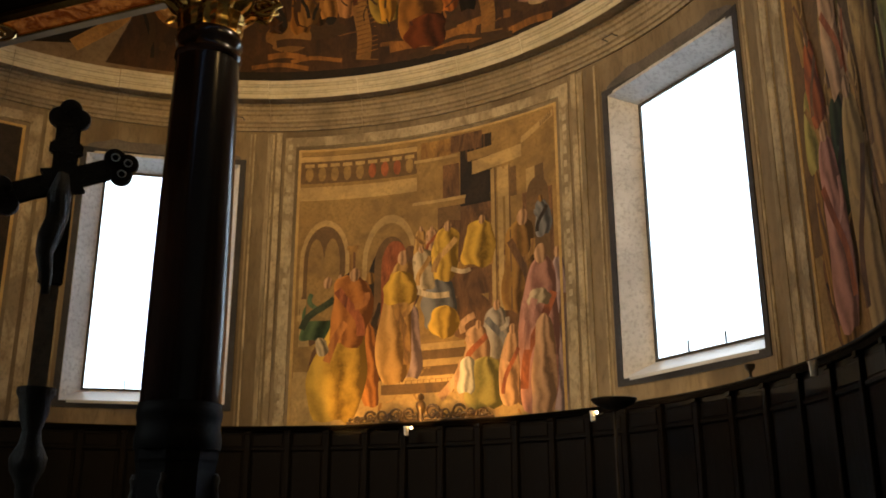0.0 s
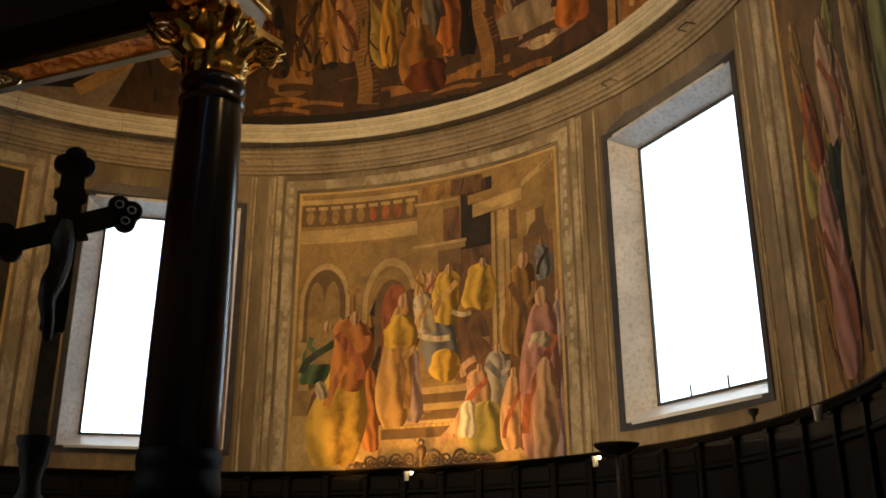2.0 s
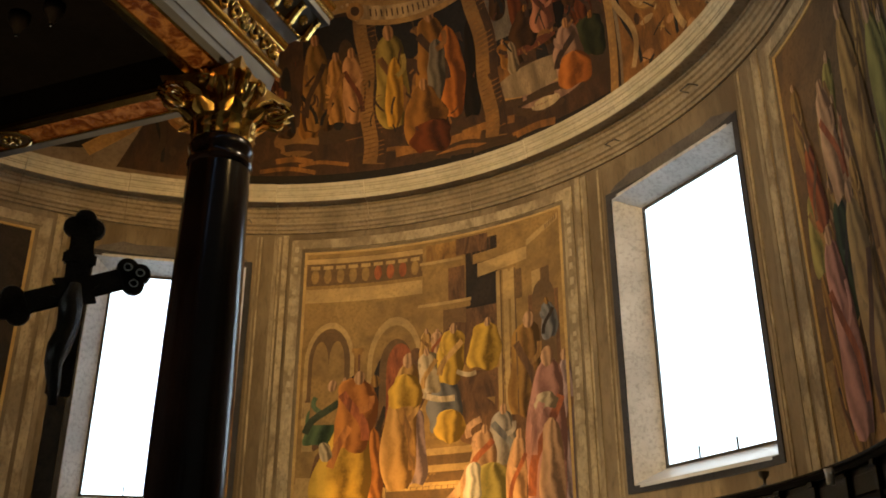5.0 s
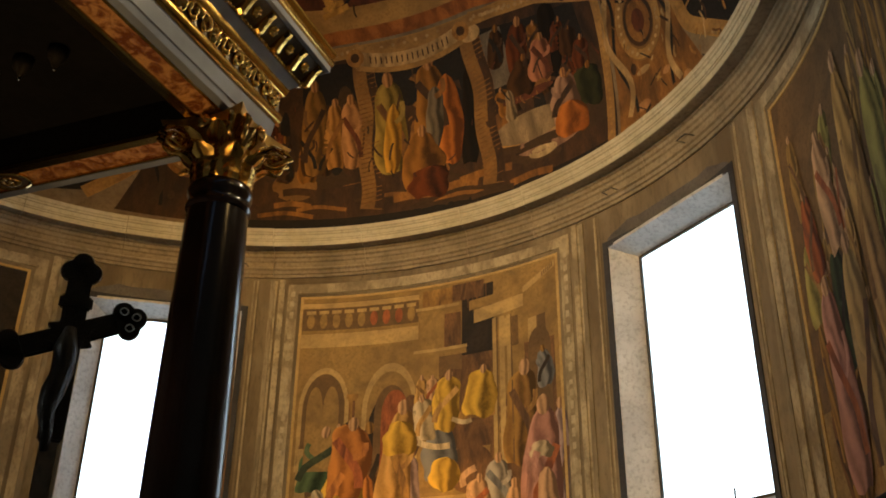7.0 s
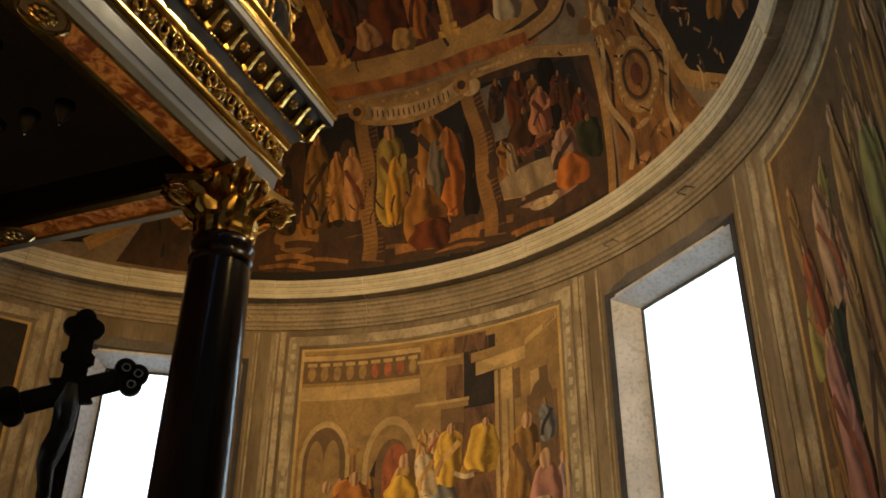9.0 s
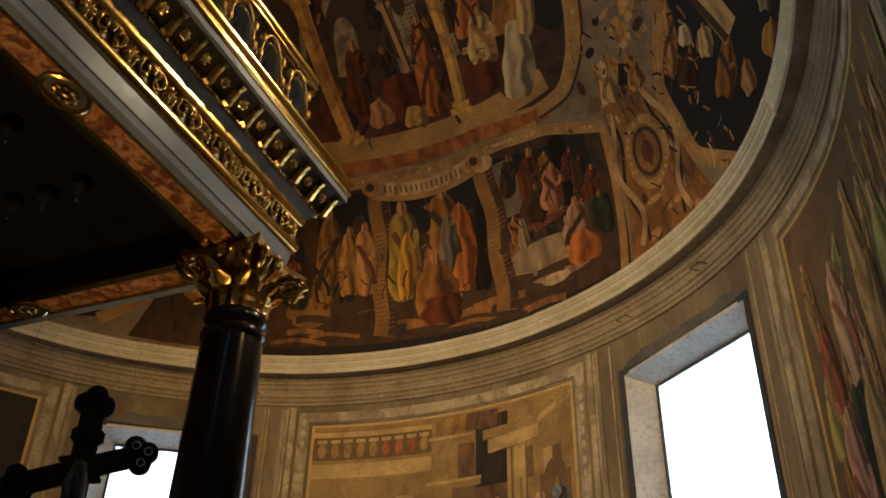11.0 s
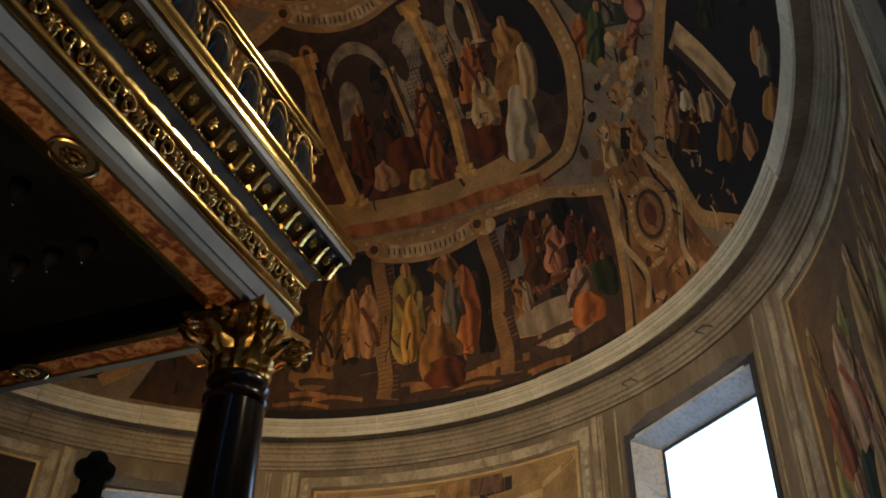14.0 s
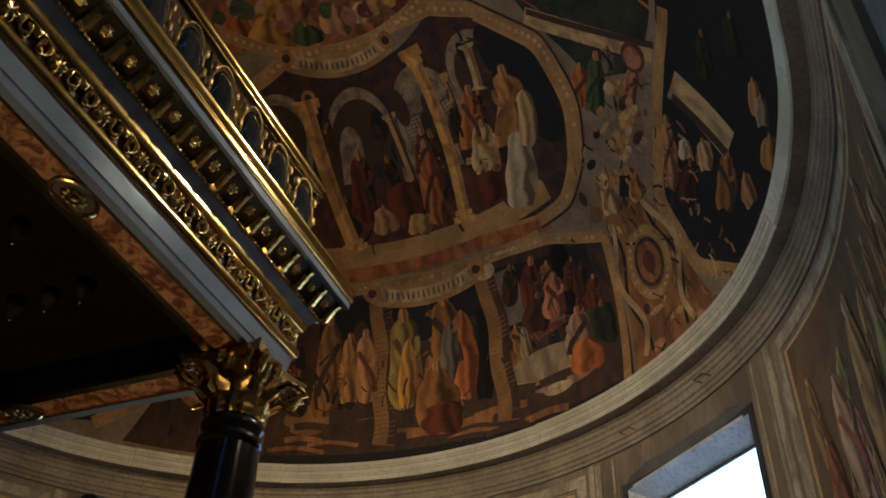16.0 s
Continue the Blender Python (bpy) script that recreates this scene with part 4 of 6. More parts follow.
CARVED = mat("carved_dark_wood", (0.05, 0.03, 0.015), (0.11, 0.065, 0.025), 0.38, 0.25, grain=25, bump=0.4)
DARKR = random.Random(7)
for s in (-1, 1):
    for u, z, r, d in ((0.18, 0.13, 0.12, 1), (0.40, 0.11, 0.10, -1), (0.60, 0.12, 0.11, 1), (0.80, 0.10, 0.09, -1), (0.98, 0.07, 0.07, 1), (0.30, 0.05, 0.05, -1), (0.70, 0.05, 0.05, 1)):
        scroll(s * u, z, r, s * d, 1.5, 0.4 * u)
for i in range(46):
    u = -1.1 + 2.2 * i / 45
    h = 0.05 + 0.10 * (1 - abs(u) / 1.15) * DARKR.random() + 0.02
    bm = bmesh.new()
    blob(bm, (0, 0, 0), (0.03 + 0.03 * DARKR.random(), 0.018, 0.02 + 0.02 * DARKR.random()), 1)
    bmesh.ops.transform(bm, matrix=Matrix.Translation(put_crest(u, h)) @ pose(0, 0, 0, 0, DARKR.uniform(-60, 60), 0), verts=bm.verts)
    part("carved_leaf", bm, CARVED, CR, smooth=180)
bm = bmesh.new()
lathe(bm, [(0.05, 0.0), (0.06, 0.03), (0.03, 0.08), (0.05, 0.16), (0.075, 0.22), (0.07, 0.27), (0.03, 0.31), (0.05, 0.34), (0.045, 0.38), (0.01, 0.41)], 14, Matrix.Translation(put_crest(0.0, 0)))
part("finial", bm, CARVED, CR, smooth=60)
bm = bmesh.new()
sts = [-1.15 + 2.3 * i / 30 for i in range(31)]
tube(bm, [put_crest(u, 0.022) for u in sts], 0.022, 8)
part("crest_base", bm, CARVED, CR, smooth=60)


# ---- small spot lamps on the cornice of the stalls ----
def spot_lamp(th, lit):
    p = pol(th, ZST - 0.035, R - 0.43)
    c = thing("spot_lamp", "small white spot lamp, " + ("lit" if lit else "unlit") + ", on the stall cornice", "lamp", "spot lamps", at=p)
    m = Matrix.Translation(p) @ pose(0, 0, 0, 0, 0, -math.degrees(th))

    def add(name, bm, mt, lab=""):
        bmesh.ops.transform(bm, matrix=m, verts=bm.verts)
        return part(name, bm, mt, c, lab, 50)
    bm = bmesh.new()
    tube(bm, [(0, 0.05, 0.02), (0, 0.0, 0.0), (0, -0.06, -0.02)], 0.010, 8)
    add("bracket", bm, IRON)
    bm = bmesh.new()
    lathe(bm, [(0.028, -0.09), (0.032, -0.08), (0.034, 0.0), (0.042, 0.03), (0.040, 0.035), (0.03, 0.0)], 16, Matrix.Translation((-0.05, -0.08, 0.0)))
    add("housing", bm, WHITE_PAINT)
    bm = bmesh.new()
    blob(bm, (0.035, -0.10, 0.01), (0.018, 0.018, 0.024), 2)
    add("bulb", bm, BULB if lit else WHITE_PAINT, "glowing bulb" if lit else "")
    return p


for th, lit in ((-0.012, True), (0.482, True), (1.125, False), (-0.50, True)):
    p = spot_lamp(th, lit)

# floor uplighter beside the stalls
tp = pol(0.635, 0, R - 1.05)
TL = thing("floor_uplighter", "black floor uplighter with a wide shallow bowl, lit", "lamp", at=tp)
bm = bmesh.new()
lathe(bm, [(0.16, 0), (0.16, 0.02), (0.03, 0.04)], 24, Matrix.Translation(tp))
part("foot", bm, IRON, TL, smooth=40)
bm = bmesh.new()
lathe(bm, [(0.016, 0.02), (0.016, 2.80)], 12, Matrix.Translation(tp))
part("pole", bm, IRON, TL, smooth=40)
bm = bmesh.new()
lathe(bm, [(0.03, 2.79), (0.12, 2.81), (0.22, 2.86), (0.255, 2.905), (0.25, 2.91), (0.2, 2.875), (0.02, 2.83)], 32, Matrix.Translation(tp))
part("bowl", bm, IRON, TL, smooth=40)


# ---- iron hooks in the frieze ----
def hook(th, z):
    c = thing("wall_hook", "small rusty iron bracket fixed in the frieze", "bracket", "wall hooks", at=cyl(th, z))
    bm = bmesh.new()
    tube(bm, [cyl(th - 0.016, z, 0.0), cyl(th - 0.016, z - 0.005, 0.19), cyl(th + 0.012, z - 0.005, 0.19), cyl(th + 0.014, z, 0.0)], 0.009, 6)
    part("bar", bm, IRON, c)
    bm = bmesh.new()
    tube(bm, [cyl(th - 0.016, z - 0.005, 0.185), cyl(th, z + 0.14, 0.01)], 0.006, 6)
    part("brace", bm, IRON, c)


hook(0.522, E0 + 6.36)
hook(0.760, E0 + 6.40)
hook(-0.5, E0 + 6.38)
# a small vase-like fitting on the stall cornice
for th in (0.875,):
    c = thing("candle_holder", "small dark metal candle holder on the stall cornice", "candle holder", at=pol(th, ZST + 0.068, R - 0.33))
    bm = bmesh.new()
    lathe(bm, [(0.05, 0), (0.05, 0.012), (0.015, 0.03), (0.015, 0.07), (0.05, 0.11), (0.055, 0.15), (0.035, 0.15)], 14, Matrix.Translation(pol(th, ZST + 0.068, R - 0.33)))
    part("cup", bm, IRON, c, smooth=50)


# ---- unseen flood lamps, added on the arch piers, the floor and the cornice ----
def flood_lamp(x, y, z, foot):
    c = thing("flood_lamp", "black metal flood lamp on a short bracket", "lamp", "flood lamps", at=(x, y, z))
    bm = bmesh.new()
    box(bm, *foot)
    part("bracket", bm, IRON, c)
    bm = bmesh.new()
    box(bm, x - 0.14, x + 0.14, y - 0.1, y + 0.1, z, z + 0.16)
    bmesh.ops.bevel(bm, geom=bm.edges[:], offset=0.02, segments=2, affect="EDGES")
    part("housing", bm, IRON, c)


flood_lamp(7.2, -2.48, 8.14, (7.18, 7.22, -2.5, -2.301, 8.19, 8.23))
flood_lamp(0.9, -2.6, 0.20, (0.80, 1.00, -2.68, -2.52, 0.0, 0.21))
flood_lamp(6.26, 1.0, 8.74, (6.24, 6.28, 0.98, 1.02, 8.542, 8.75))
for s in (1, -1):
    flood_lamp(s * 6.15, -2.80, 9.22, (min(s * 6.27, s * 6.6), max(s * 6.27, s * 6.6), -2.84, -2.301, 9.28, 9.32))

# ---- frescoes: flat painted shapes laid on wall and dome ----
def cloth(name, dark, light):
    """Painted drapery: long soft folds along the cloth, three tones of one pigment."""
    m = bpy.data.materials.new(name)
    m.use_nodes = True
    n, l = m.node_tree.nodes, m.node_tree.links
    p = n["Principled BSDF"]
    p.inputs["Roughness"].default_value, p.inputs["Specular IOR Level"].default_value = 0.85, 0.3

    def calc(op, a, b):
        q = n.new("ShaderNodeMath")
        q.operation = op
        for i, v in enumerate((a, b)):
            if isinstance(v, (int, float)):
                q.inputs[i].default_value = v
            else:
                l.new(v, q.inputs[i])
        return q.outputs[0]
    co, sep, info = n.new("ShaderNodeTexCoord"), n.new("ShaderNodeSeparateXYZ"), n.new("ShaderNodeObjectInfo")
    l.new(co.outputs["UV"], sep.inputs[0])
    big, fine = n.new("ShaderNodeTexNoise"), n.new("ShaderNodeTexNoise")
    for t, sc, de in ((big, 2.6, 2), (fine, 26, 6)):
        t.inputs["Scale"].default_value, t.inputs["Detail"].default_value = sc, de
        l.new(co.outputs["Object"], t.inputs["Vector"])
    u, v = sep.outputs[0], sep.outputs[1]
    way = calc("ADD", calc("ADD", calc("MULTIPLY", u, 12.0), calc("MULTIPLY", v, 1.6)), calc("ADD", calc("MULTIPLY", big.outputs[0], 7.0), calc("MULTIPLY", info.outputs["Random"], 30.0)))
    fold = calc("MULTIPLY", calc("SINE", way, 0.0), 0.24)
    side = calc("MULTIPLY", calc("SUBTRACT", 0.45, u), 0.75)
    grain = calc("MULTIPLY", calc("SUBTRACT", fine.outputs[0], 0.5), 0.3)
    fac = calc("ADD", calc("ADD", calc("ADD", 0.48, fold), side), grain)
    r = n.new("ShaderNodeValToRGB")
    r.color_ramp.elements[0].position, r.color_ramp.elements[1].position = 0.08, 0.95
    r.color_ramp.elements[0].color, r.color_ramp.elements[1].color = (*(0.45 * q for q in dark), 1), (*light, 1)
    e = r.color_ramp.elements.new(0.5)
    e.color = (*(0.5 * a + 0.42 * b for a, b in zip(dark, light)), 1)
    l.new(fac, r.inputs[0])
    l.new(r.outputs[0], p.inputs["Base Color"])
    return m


PIG, DOME_PIG = {}, {}
for nm, dark, light in (("yellow", (0.42, 0.24, 0.03), (0.78, 0.52, 0.10)), ("ochre", (0.34, 0.18, 0.05), (0.66, 0.42, 0.16)), ("cream", (0.40, 0.30, 0.17), (0.72, 0.58, 0.38)),
                        ("white", (0.50, 0.45, 0.36), (0.80, 0.74, 0.62)), ("flesh", (0.40, 0.22, 0.11), (0.70, 0.45, 0.26)), ("rust", (0.22, 0.06, 0.025), (0.48, 0.17, 0.06)),
                        ("rose", (0.34, 0.15, 0.11), (0.62, 0.34, 0.26)), ("lilac", (0.30, 0.20, 0.20), (0.54, 0.40, 0.38)), ("green", (0.05, 0.09, 0.04), (0.16, 0.22, 0.11)),
                        ("dark_green", (0.02, 0.03, 0.015), (0.08, 0.10, 0.05)), ("olive", (0.24, 0.20, 0.05), (0.50, 0.42, 0.14)), ("slate", (0.12, 0.12, 0.13), (0.30, 0.29, 0.28)),
                        ("grey", (0.26, 0.22, 0.18), (0.52, 0.46, 0.38)), ("brown", (0.10, 0.05, 0.025), (0.26, 0.14, 0.06)), ("brown_gold", (0.20, 0.10, 0.03), (0.46, 0.27, 0.08)),
                        ("dark", (0.018, 0.011, 0.008), (0.05, 0.032, 0.02)), ("orange", (0.38, 0.13, 0.03), (0.66, 0.30, 0.08)), ("stone", (0.24, 0.145, 0.05), (0.42, 0.275, 0.10)),
                        ("stone_light", (0.38, 0.25, 0.095), (0.60, 0.42, 0.18)), ("stone_dark", (0.13, 0.075, 0.03), (0.23, 0.14, 0.06)), ("gilt", (0.50, 0.30, 0.06), (0.85, 0.58, 0.18)), ("frame_gold", (0.30, 0.19, 0.08), (0.56, 0.40, 0.19))):
    fold = (1.0, 1.0, 0.35) if not nm.startswith(("stone", "frame", "dark")) else (1, 1, 1)
    k = 0.88 if nm.startswith(("stone", "frame")) else 0.66
    dark, light = tuple(k * v for v in dark), tuple(0.98 * v ** 1.18 for v in light)
    PIG[nm] = mat("fresco_" + nm, dark, light, 0.85, grain=20 if fold[2] < 1 else 9, bump=0.12, stretch=fold, warp=1.2, edge=(0.36, 0.64), c3=tuple(0.5 * a + 0.12 * b for a, b in zip(dark, light)))
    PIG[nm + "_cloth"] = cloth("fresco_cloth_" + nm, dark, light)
    deep = 0.42 if nm in ("brown", "rust", "stone_dark", "dark") else 1.12 if nm in ("frame_gold", "cream", "stone_light", "gilt") else 0.95
    warm = lambda q, deep=deep: (q[0] * 0.82 * deep, q[1] * 0.64 * deep, q[2] * 0.39 * deep)          # the dome's own copies of the pigments, scaled browner and mostly darker
    DOME_PIG[nm] = mat("dome_" + nm, warm(dark), warm(light), 0.85, grain=20 if fold[2] < 1 else 9, bump=0.12, stretch=fold, warp=0.6, c3=tuple(0.5 * a + 0.12 * b for a, b in zip(warm(dark), warm(light))))
    DOME_PIG[nm + "_cloth"] = cloth("dome_cloth_" + nm, warm(dark), tuple(1.15 * q for q in warm(light)))
FR = random.Random(11)

LAYER = [0]


def wall_at(s, t, off):
    return cyl(s, t, off)


def dome_at(s, t, off):
    return dome(math.radians(s), math.radians(t), off)


def patch(surf, owner, outline, colour, lay, name="painted_shape", strip=False):
    """A flat painted shape: outline in the surface's own coordinates, cut fine enough to lie on its curve."""
    bm = bmesh.new()
    LAYER[0] = (LAYER[0] + 1) % 10
    off = 0.003 + lay * 0.0022 + LAYER[0] * 0.0001
    k = (R, 1.0) if surf is wall_at else (R * math.pi / 180, R * math.pi / 180)
    vs = [bm.verts.new((a * k[0], b * k[1], 0)) for a, b in outline]
    if strip:                              # two rails, out and back
        m = len(vs)
        fs = [bm.faces.new((vs[i], vs[i + 1], vs[m - 2 - i], vs[m - 1 - i])) for i in range(m // 2 - 1)]
    else:
        fs = [bm.faces.new(vs)]
    bmesh.ops.triangulate(bm, faces=fs)
    for _ in range(5):
        es = [e for e in bm.edges if e.calc_length() > 0.11]
        if not es:
            break
        bmesh.ops.subdivide_edges(bm, edges=es, cuts=1)
        bmesh.ops.triangulate(bm, faces=[q for q in bm.faces if len(q.verts) > 3])
    for v in bm.verts:
        v.co = surf(v.co.x / k[0], v.co.y / k[1], off)
    return part(name, bm, (DOME_PIG if surf is dome_at else PIG)[colour], owner, smooth=180)


FOLDS = {"yellow": "ochre", "ochre": "brown_gold", "cream": "ochre", "white": "grey", "flesh": "rust", "rust": "brown", "rose": "rust", "lilac": "brown", "green": "dark_green", "olive": "brown_gold",
         "slate": "dark", "grey": "slate", "brown": "dark", "brown_gold": "brown", "orange": "rust", "dark_green": "dark"}


def drape(where, s0, t0, s1, t1, w, colour, lay, top=True):
    """A robe-like rounded shape from its foot to its top, w metres wide, with a small rounded top of its own."""
    surf, owner = where
    paint = DOME_PIG if surf is dome_at else PIG
    ms, mt = (1 / R, 1.0) if surf is wall_at else (180 / math.pi / R / max(0.3, math.cos(math.radians((t0 + t1) / 2))), 180 / math.pi / R)
    high = math.hypot((s1 - s0) / ms, (t1 - t0) / mt)
    ax, ay = (s1 - s0) / ms / high, (t1 - t0) / mt / high           # along the robe
    sd = FR.uniform(0, 50)
    knob = min(0.15 * high, 0.36 * w) if top else 0.0               # height of the rounded top
    body = 1 - 0.62 * knob / high
    off = 0.003 + lay * 0.0022 + FR.random() * 0.001
    sway = FR.uniform(-0.07, 0.07) * w
    bm = bmesh.new()
    uv = bm.loops.layers.uv.new("UVMap")
    rows, n, cols = [], 16, 6
    for i in range(n + 1):
        t = i / n
        hw = w / 2 * (0.80 + 0.17 * math.sin(math.pi * min(1, t / 0.75)) + 0.04 * math.sin(5 * t + sd))
        hw *= math.sqrt(max(0.03, 1 - max(0.0, (t - 0.66) / 0.345) ** 3.2))  * (0.80 + 0.20 * min(1, t / 0.08))
        a = t * body * high
        row = []
        for k in range(cols + 1):
            f = k / cols * 2 - 1
            c = f * hw + sway * math.sin(math.pi * t) + noise.noise((sd, t * 3, f)) * 0.13 * w
            up = a + 0.05 * w * math.sin(3 * f + sd) * (1 - t) ** 3
            row.append(bm.verts.new(surf(s0 + (ax * up + ay * c) * ms, t0 + (ay * up - ax * c) * mt, off)))
        rows.append(row)
    for i in range(n):
        for k in range(cols):
            q = bm.faces.new((rows[i][k], rows[i][k + 1], rows[i + 1][k + 1], rows[i + 1][k]))
            for lp, (uu, vv) in zip(q.loops, ((k, i), (k + 1, i), (k + 1, i + 1), (k, i + 1))):
                lp[uv].uv = (uu / cols, vv / n * high / w)
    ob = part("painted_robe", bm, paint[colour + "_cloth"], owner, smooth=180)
    if top:
        c = high - 0.55 * knob
        tone = "flesh" if colour not in ("dark", "dark_green", "brown", "slate") else "brown_gold"
        bm = bmesh.new()
        uv = bm.loops.layers.uv.new("UVMap")
        ring = [(math.cos(i * 0.5236), math.sin(i * 0.5236)) for i in range(12)]
        vs = [bm.verts.new(surf(s0 + (ax * (c + 0.62 * knob * y) + ay * (0.47 * knob * x + 0.25 * sway)) * ms, t0 + (ay * (c + 0.62 * knob * y) - ax * 0.47 * knob * x) * mt, off + 0.001)) for x, y in ring]
        q = bm.faces.new(vs)
        for lp, (x, y) in zip(q.loops, ring):
            lp[uv].uv = (0.5 + 0.5 * x, 0.5 + 0.5 * y)
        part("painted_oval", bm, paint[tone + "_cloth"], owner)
        if high > 1.5 * w:
            # a mantle slung across, and a sleeve
            g = 1 if FR.random() < 0.5 else -1
            go = lambda f, h: (s0 + (ax * h * high + ay * f * w) * ms, t0 + (ay * h * high - ax * f * w) * mt)
            ribbon(where, [go(-0.34 * g, 0.70), go(-0.05 * g, 0.52), go(0.33 * g, 0.36), go(0.36 * g, 0.14)], 0.20 * w, FOLDS.get(colour, "brown"), lay + 0.6, "painted_mantle")
            ribbon(where, [go(0.36 * g, 0.70), go(0.42 * g, 0.55), go(0.12 * g, 0.50)], 0.14 * w, colour, lay + 0.75, "painted_sleeve")
    return ob


def rect(where, s0, s1, t0, t1, colour, lay, name="painted_shape", t0b=None, t1b=None):
    """A four-sided shape; t0b and t1b set other heights at its second side."""
    n = 6
    lo, hi = (t0, t0 if t0b is None else t0b), (t1, t1 if t1b is None else t1b)
    pts = [(s0 + (s1 - s0) * i / n, lo[0] + (lo[1] - lo[0]) * i / n) for i in range(n + 1)]
    pts += [(s1 + (s0 - s1) * i / n, hi[1] + (hi[0] - hi[1]) * i / n) for i in range(n + 1)]
    return patch(where[0], where[1], pts, colour, lay, name)


def arch(where, sc, t0, hs, rise, spring, colour, lay, name="painted_arch"):
    """A round-headed opening: half width hs, foot t0, springing at spring."""
    pts = [(sc - hs, t0), (sc + hs, t0)] + [(sc + hs * math.cos(a * math.pi / 14), spring + rise * math.sin(a * math.pi / 14)) for a in range(15)]
    return patch(where[0], where[1], pts, colour, lay, name)


def ribbon(where, pts, w, colour, lay, name="painted_border", beads=None):
    """A band of width w (metres) along points of the surface."""
    surf = where[0]
    k = (R, 1.0) if surf is wall_at else (R * math.pi / 180, R * math.pi / 180)
    fine = []
    for (a, b), (c, d) in zip(pts, pts[1:]):
        n = max(2, int(math.hypot((c - a) * k[0], (d - b) * k[1]) / 0.12))
        fine += [(a + (c - a) * i / n, b + (d - b) * i / n) for i in range(n)]
    fine.append(pts[-1])
    for _ in range(2):
        fine = [fine[0]] + [tuple((fine[i - 1][j] + 2 * fine[i][j] + fine[i + 1][j]) / 4 for j in (0, 1)) for i in range(1, len(fine) - 1)] + [fine[-1]]
    lo, hi = [], []
    for i, (a, b) in enumerate(fine):
        p, q = fine[max(0, i - 1)], fine[min(len(fine) - 1, i + 1)]
        cs = 1 if surf is wall_at else max(0.3, math.cos(math.radians(b)))
        dx, dy = (q[0] - p[0]) * k[0] * cs, (q[1] - p[1]) * k[1]
        l = math.hypot(dx, dy) or 1
        ox, oy = -dy / l * w / 2 / (k[0] * cs), dx / l * w / 2 / k[1]
        lo.append((a + ox, b + oy))
        hi.append((a - ox, b - oy))
    ob = patch(surf, where[1], lo + hi[::-1], colour, lay, name, strip=True)
    if beads:
        for side in (lo, hi):
            inner = [(0.88 * p + 0.12 * f[0], 0.88 * q + 0.12 * f[1]) for (p, q), f in zip(side, fine)]
            outer = [(1.06 * p - 0.06 * f[0], 1.06 * q - 0.06 * f[1]) for (p, q), f in zip(side, fine)]
            patch(surf, where[1], inner + outer[::-1], "stone_light", lay + 0.5, "painted_fillet", strip=True)
        step, size, col = beads
        run = 0.0
        for i in range(1, len(fine)):
            cs = 1 if surf is wall_at else max(0.3, math.cos(math.radians(fine[i][1])))
            run += math.hypot((fine[i][0] - fine[i - 1][0]) * k[0] * cs, (fine[i][1] - fine[i - 1][1]) * k[1])
            if run >= step:
                run = 0.0
                a, b = fine[i]
                patch(surf, where[1], [(a + size / (k[0] * cs) * math.cos(q * 1.0472), b + size / k[1] * math.sin(q * 1.0472)) for q in range(6)], col, lay + 0.6, "painted_bead")
    return ob


def oval(where, s, t, rs, rt, colour, lay, name="painted_oval", n=28):
    return patch(where[0], where[1], [(s + rs * math.cos(i * 2 * math.pi / n), t + rt * math.sin(i * 2 * math.pi / n)) for i in range(n)], colour, lay, name)


def pillar(where, s0, t0, s1, t1, w, colour, lay, shade):
    """A painted column with base, capital and a shaded flank."""
    surf = where[0]
    ms = 1 / R if surf is wall_at else 180 / math.pi / R / math.cos(math.radians((t0 + t1) / 2))
    ribbon(where, [(s0, t0), (s1, t1)], w, colour, lay, "painted_column")
    ribbon(where, [(s0 + 0.28 * w * ms, t0), (s1 + 0.28 * w * ms, t1)], w * 0.4, shade, lay + 0.5, "painted_column_shade")
    ds, dt = (s1 - s0), (t1 - t0)
    for f, g, k in ((0.0, 0.035, 1.9), (0.04, 0.07, 1.5), (0.90, 0.94, 1.4), (0.94, 1.0, 1.9)):
        ribbon(where, [(s0 + ds * f, t0 + dt * f), (s0 + ds * g, t0 + dt * g)], w * k, colour, lay + 0.7, "painted_base")


def fresco(name, label):
    return thing(name, label, "fresco", "apse frescoes", "structure")


# centre panel
F1 = fresco("wall_fresco", "warm-toned wall fresco of robed shapes before painted arches")
PANEL = (wall_at, F1)
a, b = PAN[1]
rect(PANEL, a, b, ZB - 0.3, ZP, "stone", 0, "painted_ground")
rect(PANEL, a, b, ZB - 0.3, 3.72, "stone_light", 0.5, "painted_floor")
rect(PANEL, a, -0.035, 6.57, 6.83, "stone_light", 1, "painted_entablature")
rect(PANEL, a, -0.035, 6.80, 6.86, "stone", 2)
rect(PANEL, a, -0.035, 6.86, 7.34, "stone_dark", 1, "painted_balcony")
rect(PANEL, a, -0.035, 7.24, 7.33, "stone_light", 2, "painted_handrail")
for i in range(9):
    s = a + 0.022 + i * 0.0325
    oval(PANEL, s, 7.02, 0.010, 0.13, "rust" if i in (5, 6, 7) else "stone", 2, "painted_baluster", 10)
    rect(PANEL, s - 0.012, s + 0.012, 7.14, 7.2, "stone_light", 2.5)
arch(PANEL, -0.268, 4.6, 0.062, 0.68, 5.55, "stone_light", 1)
arch(PANEL, -0.268, 4.6, 0.052, 0.58, 5.55, "stone_dark", 2)
for s in (-0.29, -0.25):
    arch(PANEL, s, 4.6, 0.020, 0.42, 5.5, "stone", 2.4)
arch(PANEL, -0.103, 4.6, 0.070, 0.76, 5.48, "stone_light", 1)
